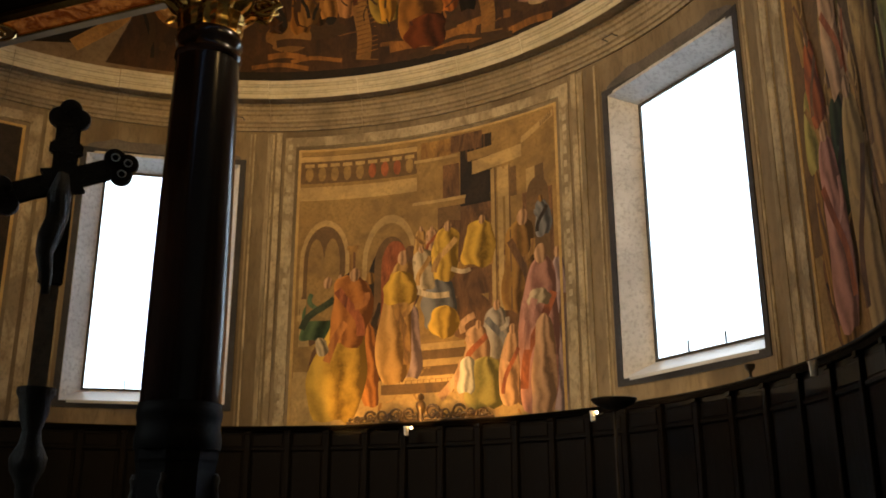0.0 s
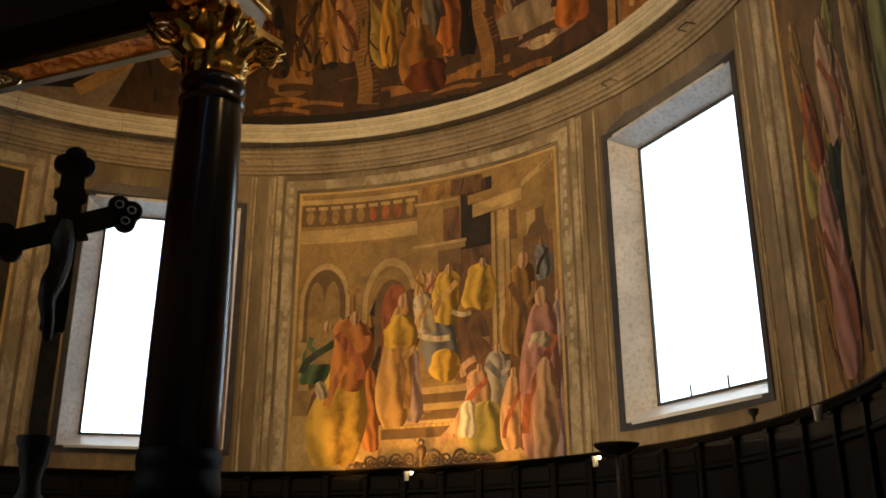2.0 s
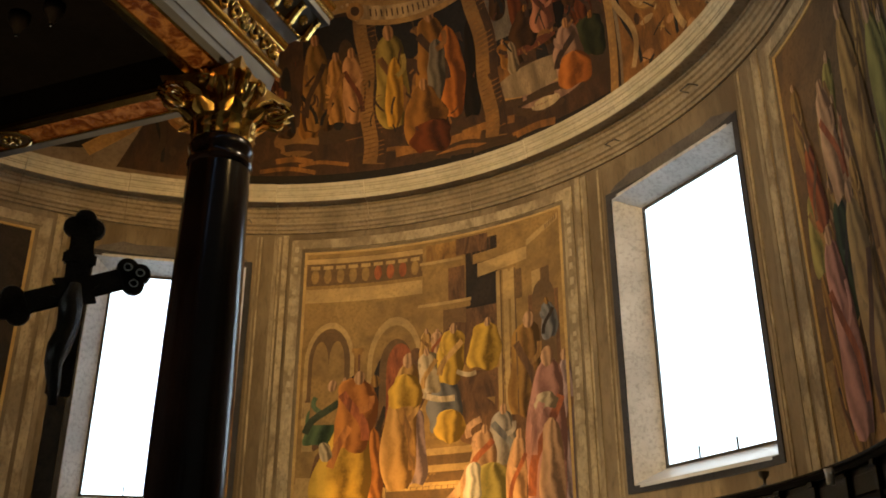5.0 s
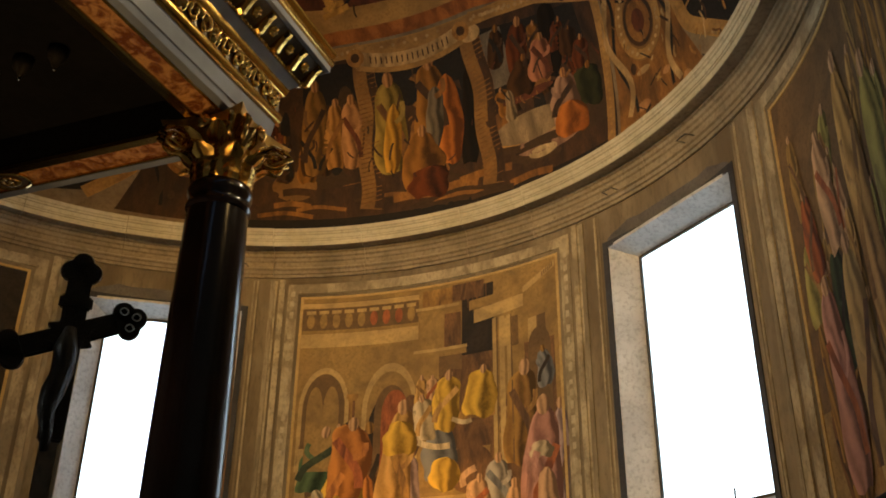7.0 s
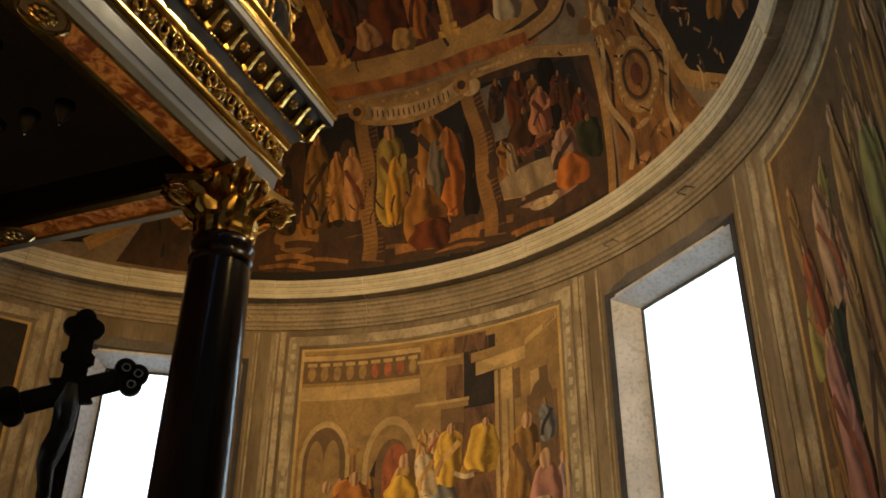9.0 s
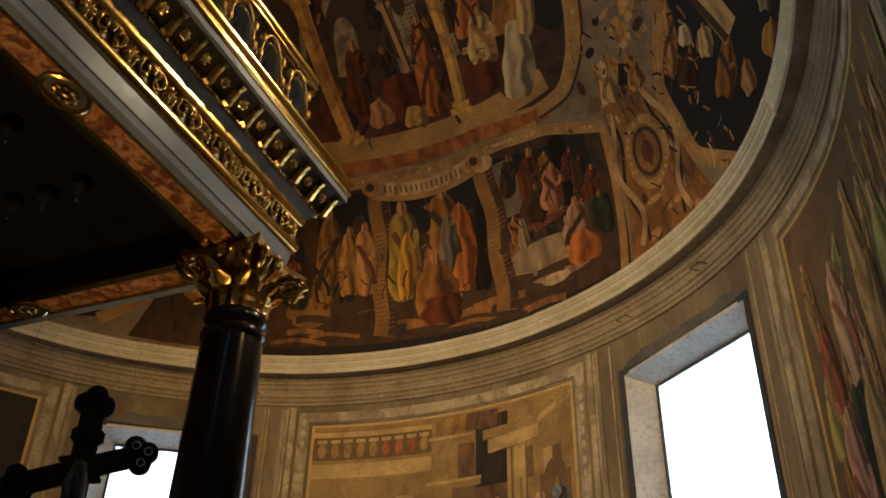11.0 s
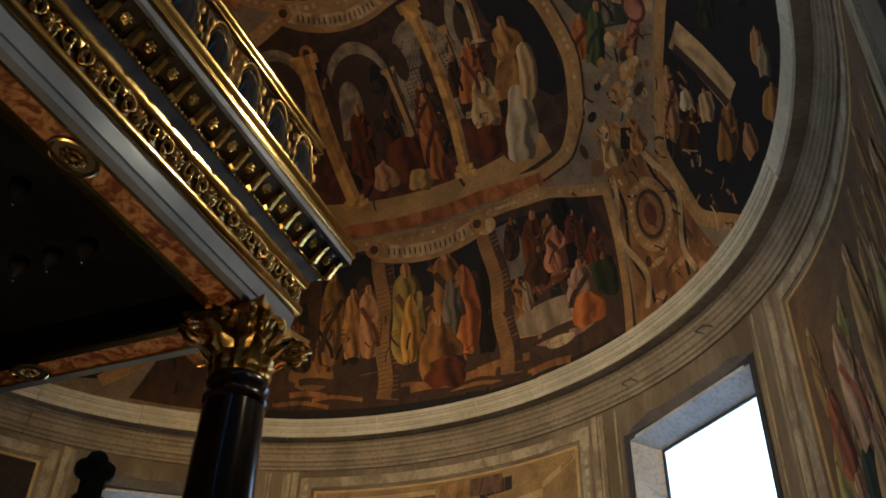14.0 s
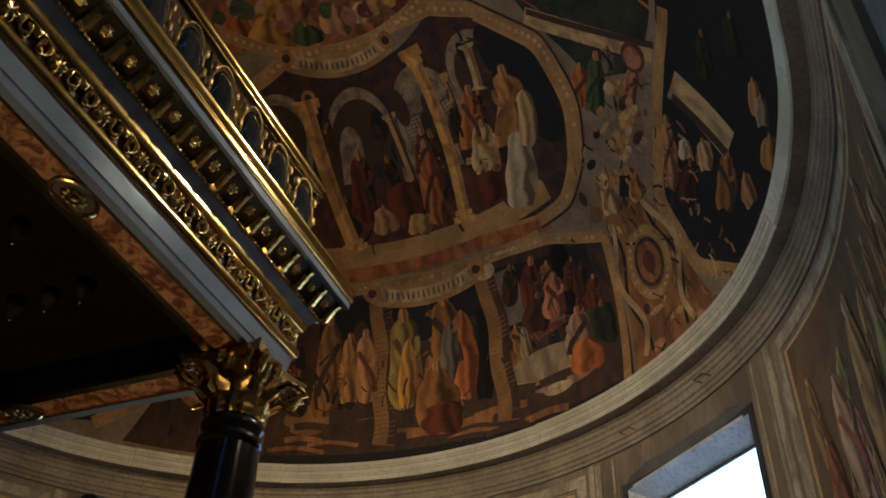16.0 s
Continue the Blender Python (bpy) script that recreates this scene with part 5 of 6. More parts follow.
arch(PANEL, -0.103, 4.6, 0.058, 0.62, 5.48, "stone", 2)
arch(PANEL, -0.100, 4.6, 0.042, 0.46, 5.42, "stone_dark", 2.4)
arch(PANEL, -0.090, 4.6, 0.034, 0.40, 5.40, "rust", 2.8)
pillar(PANEL, -0.197, 4.7, -0.198, 5.78, 0.10, "brown_gold", 3, "brown")
rect(PANEL, -0.325, -0.30, 4.2, 4.95, "stone_light", 2)
# stepped temple block and dark depth
rect(PANEL, -0.036, 0.10, 5.3, 6.30, "stone_dark", 1)
rect(PANEL, -0.040, 0.020, 5.3, 6.25, "stone", 2)
rect(PANEL, -0.044, 0.092, 6.24, 6.34, "stone", 3)
rect(PANEL, -0.046, 0.094, 6.33, 6.38, "stone_light", 3.3)
rect(PANEL, -0.020, 0.078, 6.38, 6.95, "stone", 3)
rect(PANEL, 0.034, 0.078, 6.38, 6.92, "brown", 3.4)
rect(PANEL, -0.038, 0.070, 6.95, 7.04, "stone", 3.6)
rect(PANEL, -0.042, 0.074, 7.03, 7.08, "stone_light", 3.9)
rect(PANEL, -0.025, 0.055, 7.08, 7.36, "brown_gold", 3)
rect(PANEL, 0.055, 0.140, 7.10, 7.38, "brown", 3)
rect(PANEL, 0.080, 0.165, 6.2, 7.3, "dark", 2.6)
rect(PANEL, 0.080, 0.165, 5.0, 6.2, "brown", 2.6)
for i in range(5):
    rect(PANEL, 0.095 + i * 0.012, 0.099 + i * 0.012, 6.95, 7.3, "brown", 3)
rect(PANEL, 0.155, a * -1 - 0.002, 4.6, 7.1, "stone", 1.6)
rect(PANEL, 0.245, 0.325, 5.0, 6.2, "brown", 2)
arch(PANEL, 0.285, 4.6, 0.030, 0.3, 6.1, "stone_dark", 2.5)
for i in range(7):
    rect(PANEL, 0.158 + i * 0.0245, 0.181 + i * 0.0245, 6.2 + 0.02 * (i % 2), 6.66, ("stone", "stone_light", "stone_dark")[i % 3], 2.2)
for s in (0.168, 0.186, 0.206):
    rect(PANEL, s - 0.007, s + 0.007, 4.5, 6.7, "stone_light", 3)
    rect(PANEL, s + 0.003, s + 0.007, 4.5, 6.7, "stone_dark", 3.4)
rect(PANEL, 0.112, 0.245, 6.68, 6.90, "stone_light", 3.5, t0b=6.78, t1b=6.98)
rect(PANEL, 0.100, 0.245, 6.90, 7.06, "stone", 3.8, t0b=6.98, t1b=7.12)
rect(PANEL, 0.225, 0.334, 6.92, 7.02, "stone_light", 3.6, t0b=7.26, t1b=7.36)
rect(PANEL, 0.245, 0.330, 6.55, 6.90, "stone", 3.0, t0b=6.6, t1b=7.2)
for i in range(6):
    rect(PANEL, 0.298 + i * 0.0055, 0.301 + i * 0.0055, 7.16 + i * 0.02, 7.24 + i * 0.02, "stone_dark", 4)
rect(PANEL, 0.02, 0.17, 4.8, 5.25, "brown", 2.8, "painted_altar")
rect(PANEL, 0.015, 0.165, 5.22, 5.34, "brown_gold", 3.4, "painted_altar_top")
for i, (s0, s1, z) in enumerate(((-0.06, 0.12, 4.10), (-0.08, 0.10, 3.86), (-0.12, 0.06, 3.62))):
    rect(PANEL, s0, s1, z - 0.20, z, "stone_dark", 1.2 + 0.3 * i)
    rect(PANEL, s0, s1, z - 0.05, z + 0.05, "stone_light", 1.6 + 0.3 * i)
for s, z in ((-0.31, 3.45), (-0.315, 3.75)):
    rect(PANEL, s - 0.02, s + 0.05, z - 0.05, z + 0.06, "stone_light", 1)

# shaded depths behind the groups
for s, z, rs, rt, c in ((-0.29, 4.75, 0.035, 0.5, "brown"), (-0.20, 4.9, 0.04, 0.45, "dark"), (-0.15, 4.5, 0.03, 0.8, "brown"), (-0.12, 5.2, 0.035, 0.5, "dark"), (-0.05, 5.2, 0.03, 0.5, "brown"), (0.06, 5.6, 0.05, 0.4, "brown"),
                        (0.10, 4.5, 0.06, 0.35, "brown"), (0.20, 4.6, 0.05, 0.9, "brown"), (0.30, 4.8, 0.03, 0.9, "brown"), (0.17, 3.9, 0.05, 0.4, "stone_dark"), (0.24, 3.6, 0.05, 0.45, "brown"), (-0.28, 3.7, 0.02, 0.5, "brown")):
    patch(wall_at, F1, [(s + rs * math.cos(i * 0.349) * (1 + 0.25 * noise.noise((s * 40, i, 0))), z + rt * math.sin(i * 0.349) * (1 + 0.2 * noise.noise((s * 40, i, 5)))) for i in range(18)], c, 1.9, "painted_depth")


def brush(where, n, s_lo, s_hi, t_lo, t_hi, cols, lay, size=1.0):
    """Loose curved strokes of the brush over part of a painting."""
    k = 1 / R if where[0] is wall_at else 180 / math.pi / R
    kt = 1.0 if where[0] is wall_at else 180 / math.pi / R
    for i in range(n):
        s, t = FR.uniform(s_lo, s_hi), FR.uniform(t_lo, t_hi)
        an, L = FR.uniform(0.5, 2.6), FR.uniform(0.05, 0.20) * size
        dx, dy, bow = L * math.cos(an), L * math.sin(an), FR.uniform(-0.5, 0.5)
        q = [(s - dx * k, t - dy * kt), (s - bow * dy * k, t + bow * dx * kt), (s + dx * k, t + dy * kt)]
        if all(s_lo <= a <= s_hi and t_lo <= b <= t_hi for a, b in q):
            ribbon(where, q, FR.uniform(0.02, 0.06) * size, FR.choice(cols), lay + FR.random(), "painted_stroke")


def crowd(where, n, s_lo, s_hi, t_lo, t_hi, h, w, cols, lay):
    """Half-lost robed shapes that fill the ground between the others."""
    for i in range(n):
        s, t = FR.uniform(s_lo, s_hi), FR.uniform(t_lo, t_hi)
        k = FR.uniform(0.7, 1.2)
        drape(where, s, t, s + FR.uniform(-0.004, 0.004) * (1 if where[0] is wall_at else 200), t + h * k, w * FR.uniform(0.7, 1.3), FR.choice(cols), lay + 0.4 * FR.random())


brush(PANEL, 40, -0.33, 0.33, 2.95, 4.3, ("stone", "brown_gold", "ochre", "stone_light"), 1.0, 0.8)
# centre panel: robes, back to front
drape(PANEL, -0.295, 4.28, -0.256, 5.28, 0.55, "green", 2)
drape(PANEL, -0.132, 3.63, -0.153, 5.32, 0.44, "brown", 2)
drape(PANEL, -0.217, 4.77, -0.227, 5.32, 0.27, "brown_gold", 2.3)
drape(PANEL, -0.235, 3.06, -0.190, 4.76, 0.87, "yellow", 4, False)
drape(PANEL, -0.214, 4.20, -0.190, 5.40, 0.70, "orange", 5)
drape(PANEL, -0.144, 3.26, -0.155, 4.52, 0.35, "orange", 3, False)
drape(PANEL, -0.280, 3.23, -0.280, 4.05, 0.22, "brown", 3, False)
drape(PANEL, -0.263, 4.05, -0.275, 4.33, 0.20, "cream", 5.4, False)
drape(PANEL, -0.092, 3.59, -0.066, 5.62, 0.55, "ochre", 4)
drape(PANEL, -0.054, 3.65, -0.052, 4.78, 0.44, "lilac", 3.6, False)
drape(PANEL, -0.080, 4.79, -0.073, 5.30, 0.55, "yellow", 5, False)
drape(PANEL, -0.007, 4.97, -0.023, 5.67, 0.40, "cream", 4.2)
drape(PANEL, 0.021, 4.40, 0.022, 5.18, 0.60, "slate", 4, False)
drape(PANEL, 0.031, 4.22, 0.046, 4.69, 0.49, "yellow", 4.6, False)
drape(PANEL, 0.035, 5.08, 0.048, 6.00, 0.48, "yellow", 4.3)
drape(PANEL, -0.021, 5.47, -0.023, 5.98, 0.26, "ochre", 3)
drape(PANEL, 0.006, 5.51, 0.005, 5.96, 0.26, "flesh", 3.2)
drape(PANEL, 0.120, 5.23, 0.138, 6.00, 0.57, "yellow", 4)
drape(PANEL, 0.221, 4.46, 0.246, 5.95, 0.57, "brown_gold", 3)
drape(PANEL, 0.299, 5.49, 0.292, 6.10, 0.30, "slate", 2.8)
drape(PANEL, 0.271, 3.02, 0.291, 5.37, 0.67, "rose", 4)
drape(PANEL, 0.282, 2.99, 0.293, 4.37, 0.45, "flesh", 4.8, False)
drape(PANEL, 0.282, 4.51, 0.284, 4.74, 0.40, "cream", 5.2, False)
drape(PANEL, 0.321, 3.02, 0.333, 5.28, 0.37, "lilac", 3)
drape(PANEL, 0.200, 3.16, 0.212, 4.29, 0.33, "flesh", 5.2)
drape(PANEL, 0.167, 3.81, 0.172, 4.67, 0.50, "grey", 4.4)
drape(PANEL, 0.128, 3.15, 0.146, 3.87, 0.66, "olive", 5, False)
drape(PANEL, 0.116, 3.68, 0.124, 4.41, 0.45, "flesh", 4.8)
drape(PANEL, 0.088, 3.38, 0.098, 3.90, 0.30, "white", 5.6, False)
for pts, w, c, l in (([(0.025, 3.33), (0.075, 3.62), (0.085, 3.85)], 0.13, "flesh", 5.2), ([(0.085, 4.25), (0.075, 4.42), (0.115, 4.50)], 0.10, "flesh", 5.4), ([(-0.255, 3.95), (-0.235, 4.35), (-0.21, 4.55)], 0.12, "orange", 5.5),
                     ([(-0.03, 4.95), (0.01, 4.84), (0.05, 4.86)], 0.09, "cream", 5.3), ([(0.055, 5.25), (0.085, 5.15), (0.105, 5.2)], 0.07, "cream", 5.3), ([(0.245, 3.9), (0.25, 4.3), (0.27, 4.6)], 0.12, "rose", 5.3)):
    ribbon(PANEL, pts, w, c, l, "painted_sleeve")

# half dome
FD = fresco("dome_fresco", "dark many-figured fresco in painted gilt frames on the half dome")
DOME = (dome_at, FD)
# half dome, lower scene
drape(DOME, -19.0, 10.2, -19.0, 25.2, 0.47, "stone", 2)
drape(DOME, -15.7, 11.2, -15.5, 22.3, 0.38, "ochre", 2)
drape(DOME, -12.9, 11.0, -12.9, 22.7, 0.43, "flesh", 2.2)
drape(DOME, -6.3, 9.4, -6.1, 25.2, 0.62, "olive", 3)
drape(DOME, -6.6, 9.4, -5.6, 20.3, 0.34, "yellow", 3.6, False)
drape(DOME, 0.5, 13.4, 1.4, 26.4, 0.68, "brown_gold", 3)
drape(DOME, 0.4, 12.1, 1.9, 21.4, 0.35, "slate", 3.6, False)
drape(DOME, 3.4, 9.0, 4.2, 22.9, 0.48, "orange", 3.3, False)
drape(DOME, -1.8, 5.9, -1.2, 16.0, 0.78, "brown_gold", 4)
drape(DOME, 0.0, 4.4, -0.1, 9.4, 0.80, "rust", 4.4, False)
drape(DOME, 6.4, 8.3, 8.0, 22.5, 0.34, "dark", 2, False)
drape(DOME, 16.4, 18.5, 19.0, 26.5, 0.40, "rust", 2)
drape(DOME, 12.7, 20.9, 14.8, 26.9, 0.33, "brown", 2)
drape(DOME, 22.2, 16.7, 24.6, 26.1, 0.47, "dark", 2.2, False)
drape(DOME, 16.3, 15.5, 18.2, 21.1, 0.53, "brown", 2.6)
drape(DOME, 19.9, 16.4, 22.0, 22.7, 0.45, "rose", 2.8)
drape(DOME, 25.7, 17.4, 27.1, 21.5, 0.37, "brown", 2.4)
drape(DOME, 27.1, 14.7, 28.6, 19.2, 0.34, "rust", 2.6)
drape(DOME, 27.0, 9.3, 28.6, 15.2, 0.65, "dark_green", 3)
drape(DOME, 22.7, 8.7, 24.1, 16.3, 0.55, "lilac", 3.4)
drape(DOME, 23.4, 6.5, 24.5, 11.3, 0.64, "orange", 3.8, False)
drape(DOME, 14.0, 12.4, 14.4, 17.0, 0.21, "grey", 3.5, False)
drape(DOME, 23.8, 19.0, 25.8, 23.3, 0.30, "rust", 2.3)
drape(DOME, 20.3, 20.6, 21.4, 24.8, 0.30, "brown_gold", 2.3)
# half dome, upper scene
drape(DOME, -11.6, 39.6, -10.9, 51.3, 0.49, "rust", 3)
drape(DOME, -14.5, 37.5, -15.4, 44.2, 0.46, "brown", 3.2)
drape(DOME, -2.7, 38.6, -1.5, 44.8, 0.86, "rust", 3, False)
drape(DOME, -7.5, 37.4, -7.3, 42.0, 0.47, "flesh", 3.4)
drape(DOME, -0.7, 36.2, 0.3, 39.3, 0.47, "stone_light", 3.6, False)
drape(DOME, 3.3, 36.9, 6.4, 50.1, 0.41, "orange", 3.4)
drape(DOME, 3.8, 43.9, 6.9, 51.9, 0.36, "rust", 3.2)
drape(DOME, 16.2, 45.4, 24.1, 53.6, 0.44, "orange", 3)
drape(DOME, 17.5, 41.0, 22.1, 48.4, 0.55, "cream", 3.4)
drape(DOME, 15.7, 37.1, 19.6, 42.6, 0.92, "rust", 3.2, False)
drape(DOME, 24.7, 42.1, 34.8, 52.2, 0.67, "ochre", 4)
drape(DOME, 20.6, 33.9, 27.7, 43.5, 0.64, "white", 4.6, False)
drape(DOME, 28.1, 40.7, 35.0, 47.2, 0.38, "cream", 4.8, False)
drape(DOME, 14.1, 47.1, 18.0, 52.9, 0.27, "brown", 2.6)
drape(DOME, 21.2, 48.0, 25.6, 52.1, 0.31, "rust", 2.8)
# half dome, side scene and crown
drape(DOME, 47.6, 20.5, 54.1, 27.3, 0.35, "flesh", 2)
drape(DOME, 52.3, 21.1, 54.5, 22.9, 0.31, "white", 3)
drape(DOME, 54.6, 17.2, 56.9, 20.5, 0.36, "cream", 3)
drape(DOME, 48.7, 16.8, 53.1, 20.4, 0.46, "brown", 2)
drape(DOME, 54.0, 11.5, 59.5, 16.1, 0.48, "brown_gold", 2)
drape(DOME, 58.9, 8.0, 60.1, 11.9, 0.34, "flesh", 3)
drape(DOME, 67.2, 13.2, 70.3, 16.0, 0.36, "flesh", 2)
drape(DOME, 67.0, 11.7, 69.8, 13.8, 0.37, "grey", 3)
drape(DOME, 64.6, 7.5, 67.4, 10.4, 0.51, "ochre", 2)
drape(DOME, 43.6, 36.8, 53.1, 41.1, 0.39, "green", 3)
drape(DOME, 42.6, 38.7, 48.8, 42.6, 0.39, "orange", 2)
drape(DOME, 49.5, 33.0, 56.8, 34.8, 0.30, "rose", 3)
drape(DOME, 51.3, 38.1, 55.6, 39.8, 0.28, "slate", 3)
drape(DOME, 63.9, 23.4, 69.4, 26.3, 0.37, "dark_green", 2)
drape(DOME, 70.2, 19.8, 74.9, 21.9, 0.45, "dark_green", 2)
drape(DOME, -46.6, 65.8, -54.0, 71.2, 0.59, "orange", 2)
drape(DOME, -36.3, 66.9, -41.4, 72.7, 0.64, "yellow", 2)
drape(DOME, -21.6, 68.2, -21.8, 71.7, 0.53, "green", 3)
drape(DOME, -7.4, 69.3, -4.7, 74.0, 0.64, "flesh", 2)
drape(DOME, 4.2, 69.8, 10.0, 72.8, 0.38, "cream", 2)
drape(DOME, -27.2, 71.7, -30.0, 75.1, 0.63, "rose", 2)

# side panels
for k, (sgn, F, lab) in enumerate(((1, "wall_fresco", "tall wall fresco of green, brown and cream robed shapes"), (-1, "wall_fresco", "dark wall fresco of brown and red shapes"))):
    Fs = fresco(F, lab)
    SP2 = (wall_at, Fs)
    a, b = PAN[2] if sgn > 0 else PAN[0]
    rect(SP2, a, b, ZB - 0.3, ZP, "stone_dark" if sgn > 0 else "dark", 0, "painted_ground")
    cols = ["brown", "brown_gold", "stone", "olive", "stone_light", "ochre", "flesh", "brown_gold", "dark_green", "stone"] if sgn > 0 else ["rust", "brown", "dark", "rust", "brown_gold", "dark"]
    if sgn > 0:
        rect(SP2, a, b, ZB - 0.3, 4.0, "stone", 0.5)
        rect(SP2, a + 0.05, a + 0.35, 3.0, 4.6, "brown_gold", 0.8)
    for i in range(64 if sgn > 0 else 12):
        s = a + 0.03 + (b - a - 0.06) * FR.random()
        t = FR.choice((3.1, 3.5, 4.2, 4.8, 5.3, 5.9))
        drape(SP2, s, t, s + FR.uniform(-0.03, 0.03), min(ZP - 0.05, t + FR.uniform(0.7, 1.5)), FR.uniform(0.16, 0.38), FR.choice(cols), 1 + (i % 7) * 0.6)


SP2 = (wall_at, bpy.data.objects["wall_fresco.001"])
drape(SP2, 1.50, 3.2, 1.50, 6.8, 0.70, "brown_gold", 5.0)
drape(SP2, 1.36, 3.2, 1.35, 6.5, 0.62, "olive", 5.3)
drape(SP2, 1.25, 4.2, 1.24, 7.0, 0.50, "ochre", 5.6)
drape(SP2, 1.14, 5.3, 1.13, 6.6, 0.40, "flesh", 5.9)
drape(SP2, 1.17, 3.0, 1.16, 5.4, 0.50, "stone_light", 6.2)
drape(SP2, 1.085, 3.2, 1.075, 5.2, 0.46, "rose", 6.5)
drape(SP2, 1.07, 5.2, 1.06, 6.2, 0.30, "rust", 6.8)
drape(SP2, 1.05, 5.9, 1.045, 6.9, 0.22, "stone", 7.1)


# frames and grounds of the half dome
def both(fn, pts, *args, **kw):
    fn(DOME, pts, *args, **kw)
    fn(DOME, [(-p, q) for p, q in pts], *args, **kw)


low = [(-31, 1.5), (31, 1.5), (33, 22.5), (23.2, 27.2), (10, 28.6), (-10, 28.6), (-23.2, 27.2), (-33, 22.5)]
n = []
for (p, q), (r, s) in zip(low, low[1:] + low[:1]):
    n += [(p + (r - p) * i / 8, q + (s - q) * i / 8) for i in range(8)]
patch(dome_at, FD, n, "brown", 0, "painted_ground")
rect(DOME, -31, 31, 1.5, 3.0, "dark", 0.5, "painted_ground")
for i in range(26):
    oval(DOME, FR.uniform(-28, 28), FR.uniform(3.5, 8), FR.uniform(2, 5), FR.uniform(0.5, 1.3), FR.choice(("brown", "stone_dark", "brown")), 0.6 + FR.random(), n=14)
rect(DOME, -29, 30, 12.0, 21.5, "brown", 0.55, t1b=22.5)
rect(DOME, -21, 8, 21.4, 27.6, "dark", 0.6)
rect(DOME, 11, 29, 17.0, 27.5, "dark", 0.62, t1b=24.0)
rect(DOME, 11.5, 15.5, 18.0, 26.5, "slate", 0.7)
for s, t, rs, rt, c in ((17.7, 16.0, 4.2, 1.5, "brown_gold"), (17.5, 15.2, 4.6, 0.7, "rust"), (17.0, 10.6, 6.5, 2.2, "grey"), (20, 7.6, 6.0, 1.8, "lilac"), (14.5, 9.0, 4.0, 1.2, "stone_light"), (18.5, 6.2, 2.4, 0.9, "white"), (22.5, 9.5, 3.4, 1.2, "cream"), (-22, 8.5, 3.5, 2.4, "stone")):
    oval(DOME, s, t, rs, rt, c, 1.7 + 0.02 * s, "painted_drapery")
oval(DOME, 4, 15, 4, 6, "dark", 0.7)
rect(DOME, 13, 31, 6.0, 13.0, "stone_dark", 0.7)
rect(DOME, -22, -13, 8.0, 11.0, "stone_dark", 0.9)
for i in range(34):
    s, t = FR.uniform(-28, 29), FR.uniform(9, 24)
    oval(DOME, s, t, FR.uniform(0.8, 2.2), FR.uniform(1.5, 4.5), FR.choice(("dark", "dark", "brown", "stone_dark", "brown_gold")), 0.9 + FR.random() * 0.6, "painted_depth", 14)
for i in range(22):
    s, t = FR.uniform(-27, 28), FR.uniform(2.5, 8)
    ribbon(DOME, [(s - FR.uniform(2, 5), t), (s, t + FR.uniform(0.2, 0.8)), (s + FR.uniform(2, 5), t - 0.2)], FR.uniform(0.06, 0.16), FR.choice(("brown_gold", "stone_dark", "brown", "brown_gold")), 1.7 + FR.random(), "painted_rock")
# twisted columns of the lower scene
for s in (-9.9, 9.9):
    pts = [(s + 0.38 * math.sin(i * 0.95), 4.0 + i * 24.0 / 13) for i in range(14)]
    ribbon(DOME, pts, 0.40, "stone", 2.5, "painted_column")
    ribbon(DOME, [(p + 1.15, q) for p, q in pts], 0.15, "brown", 2.9, "painted_column_shade")
    for i in range(30):
        t = 5.0 + i * 0.72
        ribbon(DOME, [(s - 1.6, t), (s + 1.7, t + 0.5)], 0.016, "brown_gold", 3.1, "painted_groove")
    oval(DOME, s, 27.4, 2.0, 1.3, "cream", 3.2)
# upper scene
up = [(-25.7, 30.2), (-12, 32.4), (12, 32.4), (25.7, 29.5), (34.2, 33.5), (41.5, 41), (46.5, 51), (39.5, 61.2), (30, 65.5), (12, 64.0), (-11, 63.0), (-30, 65.5), (-39.5, 61.2), (-46.5, 51), (-41.5, 41), (-34.2, 33.5)]
n = []
for (p, q), (r, s) in zip(up, up[1:] + up[:1]):
    n += [(p + (r - p) * i / 4, q + (s - q) * i / 4) for i in range(4)]
patch(dome_at, FD, n, "brown", 0, "painted_ground")
rect(DOME, -24, 27, 32.3, 36.0, "stone_light", 0.6, "painted_floor")
rect(DOME, -24, 27, 35.0, 43.0, "rust", 0.4, "painted_floor")
oval(DOME, 33, 47, 9.5, 11, "brown", 1.45, "painted_depth")
oval(DOME, 37, 50, 6, 8.5, "dark", 1.55, "painted_depth")
oval(DOME, 32, 39.5, 7, 6, "brown", 1.65, "painted_depth")
oval(DOME, 35, 43, 4, 5, "dark", 1.75, "painted_depth")
for s, h in ((-9, 1), (11, 1), (30, 0.9), (-32, 0.9)):
    arch(DOME, s, 44, 9.5, 7 * h, 54, "grey", 0.8)
    arch(DOME, s, 44, 8.0, 5.6 * h, 53.5, "stone_dark", 1.2)
arch(DOME, -12.3, 46, 3.0, 3.6, 51.5, "grey", 1.6)
pillar(DOME, -13.9, 35.1, -24.1, 59.6, 0.26, "gilt", 5.6, "ochre")
pillar(DOME, 9.1, 35.6, 15.1, 63.3, 0.22, "gilt", 5.6, "ochre")
pillar(DOME, 1.0, 44.6, -0.2, 55.6, 0.14, "stone_light", 2, "stone_dark")
pillar(DOME, 14.7, 43.4, 20.1, 57.3, 0.09, "stone_light", 2, "stone_dark")
pillar(DOME, 26.0, 51.9, 31.3, 58.1, 0.16, "cream", 2, "stone")
oval(DOME, -23.0, 60.0, 2.2, 1.2, "ochre", 4)
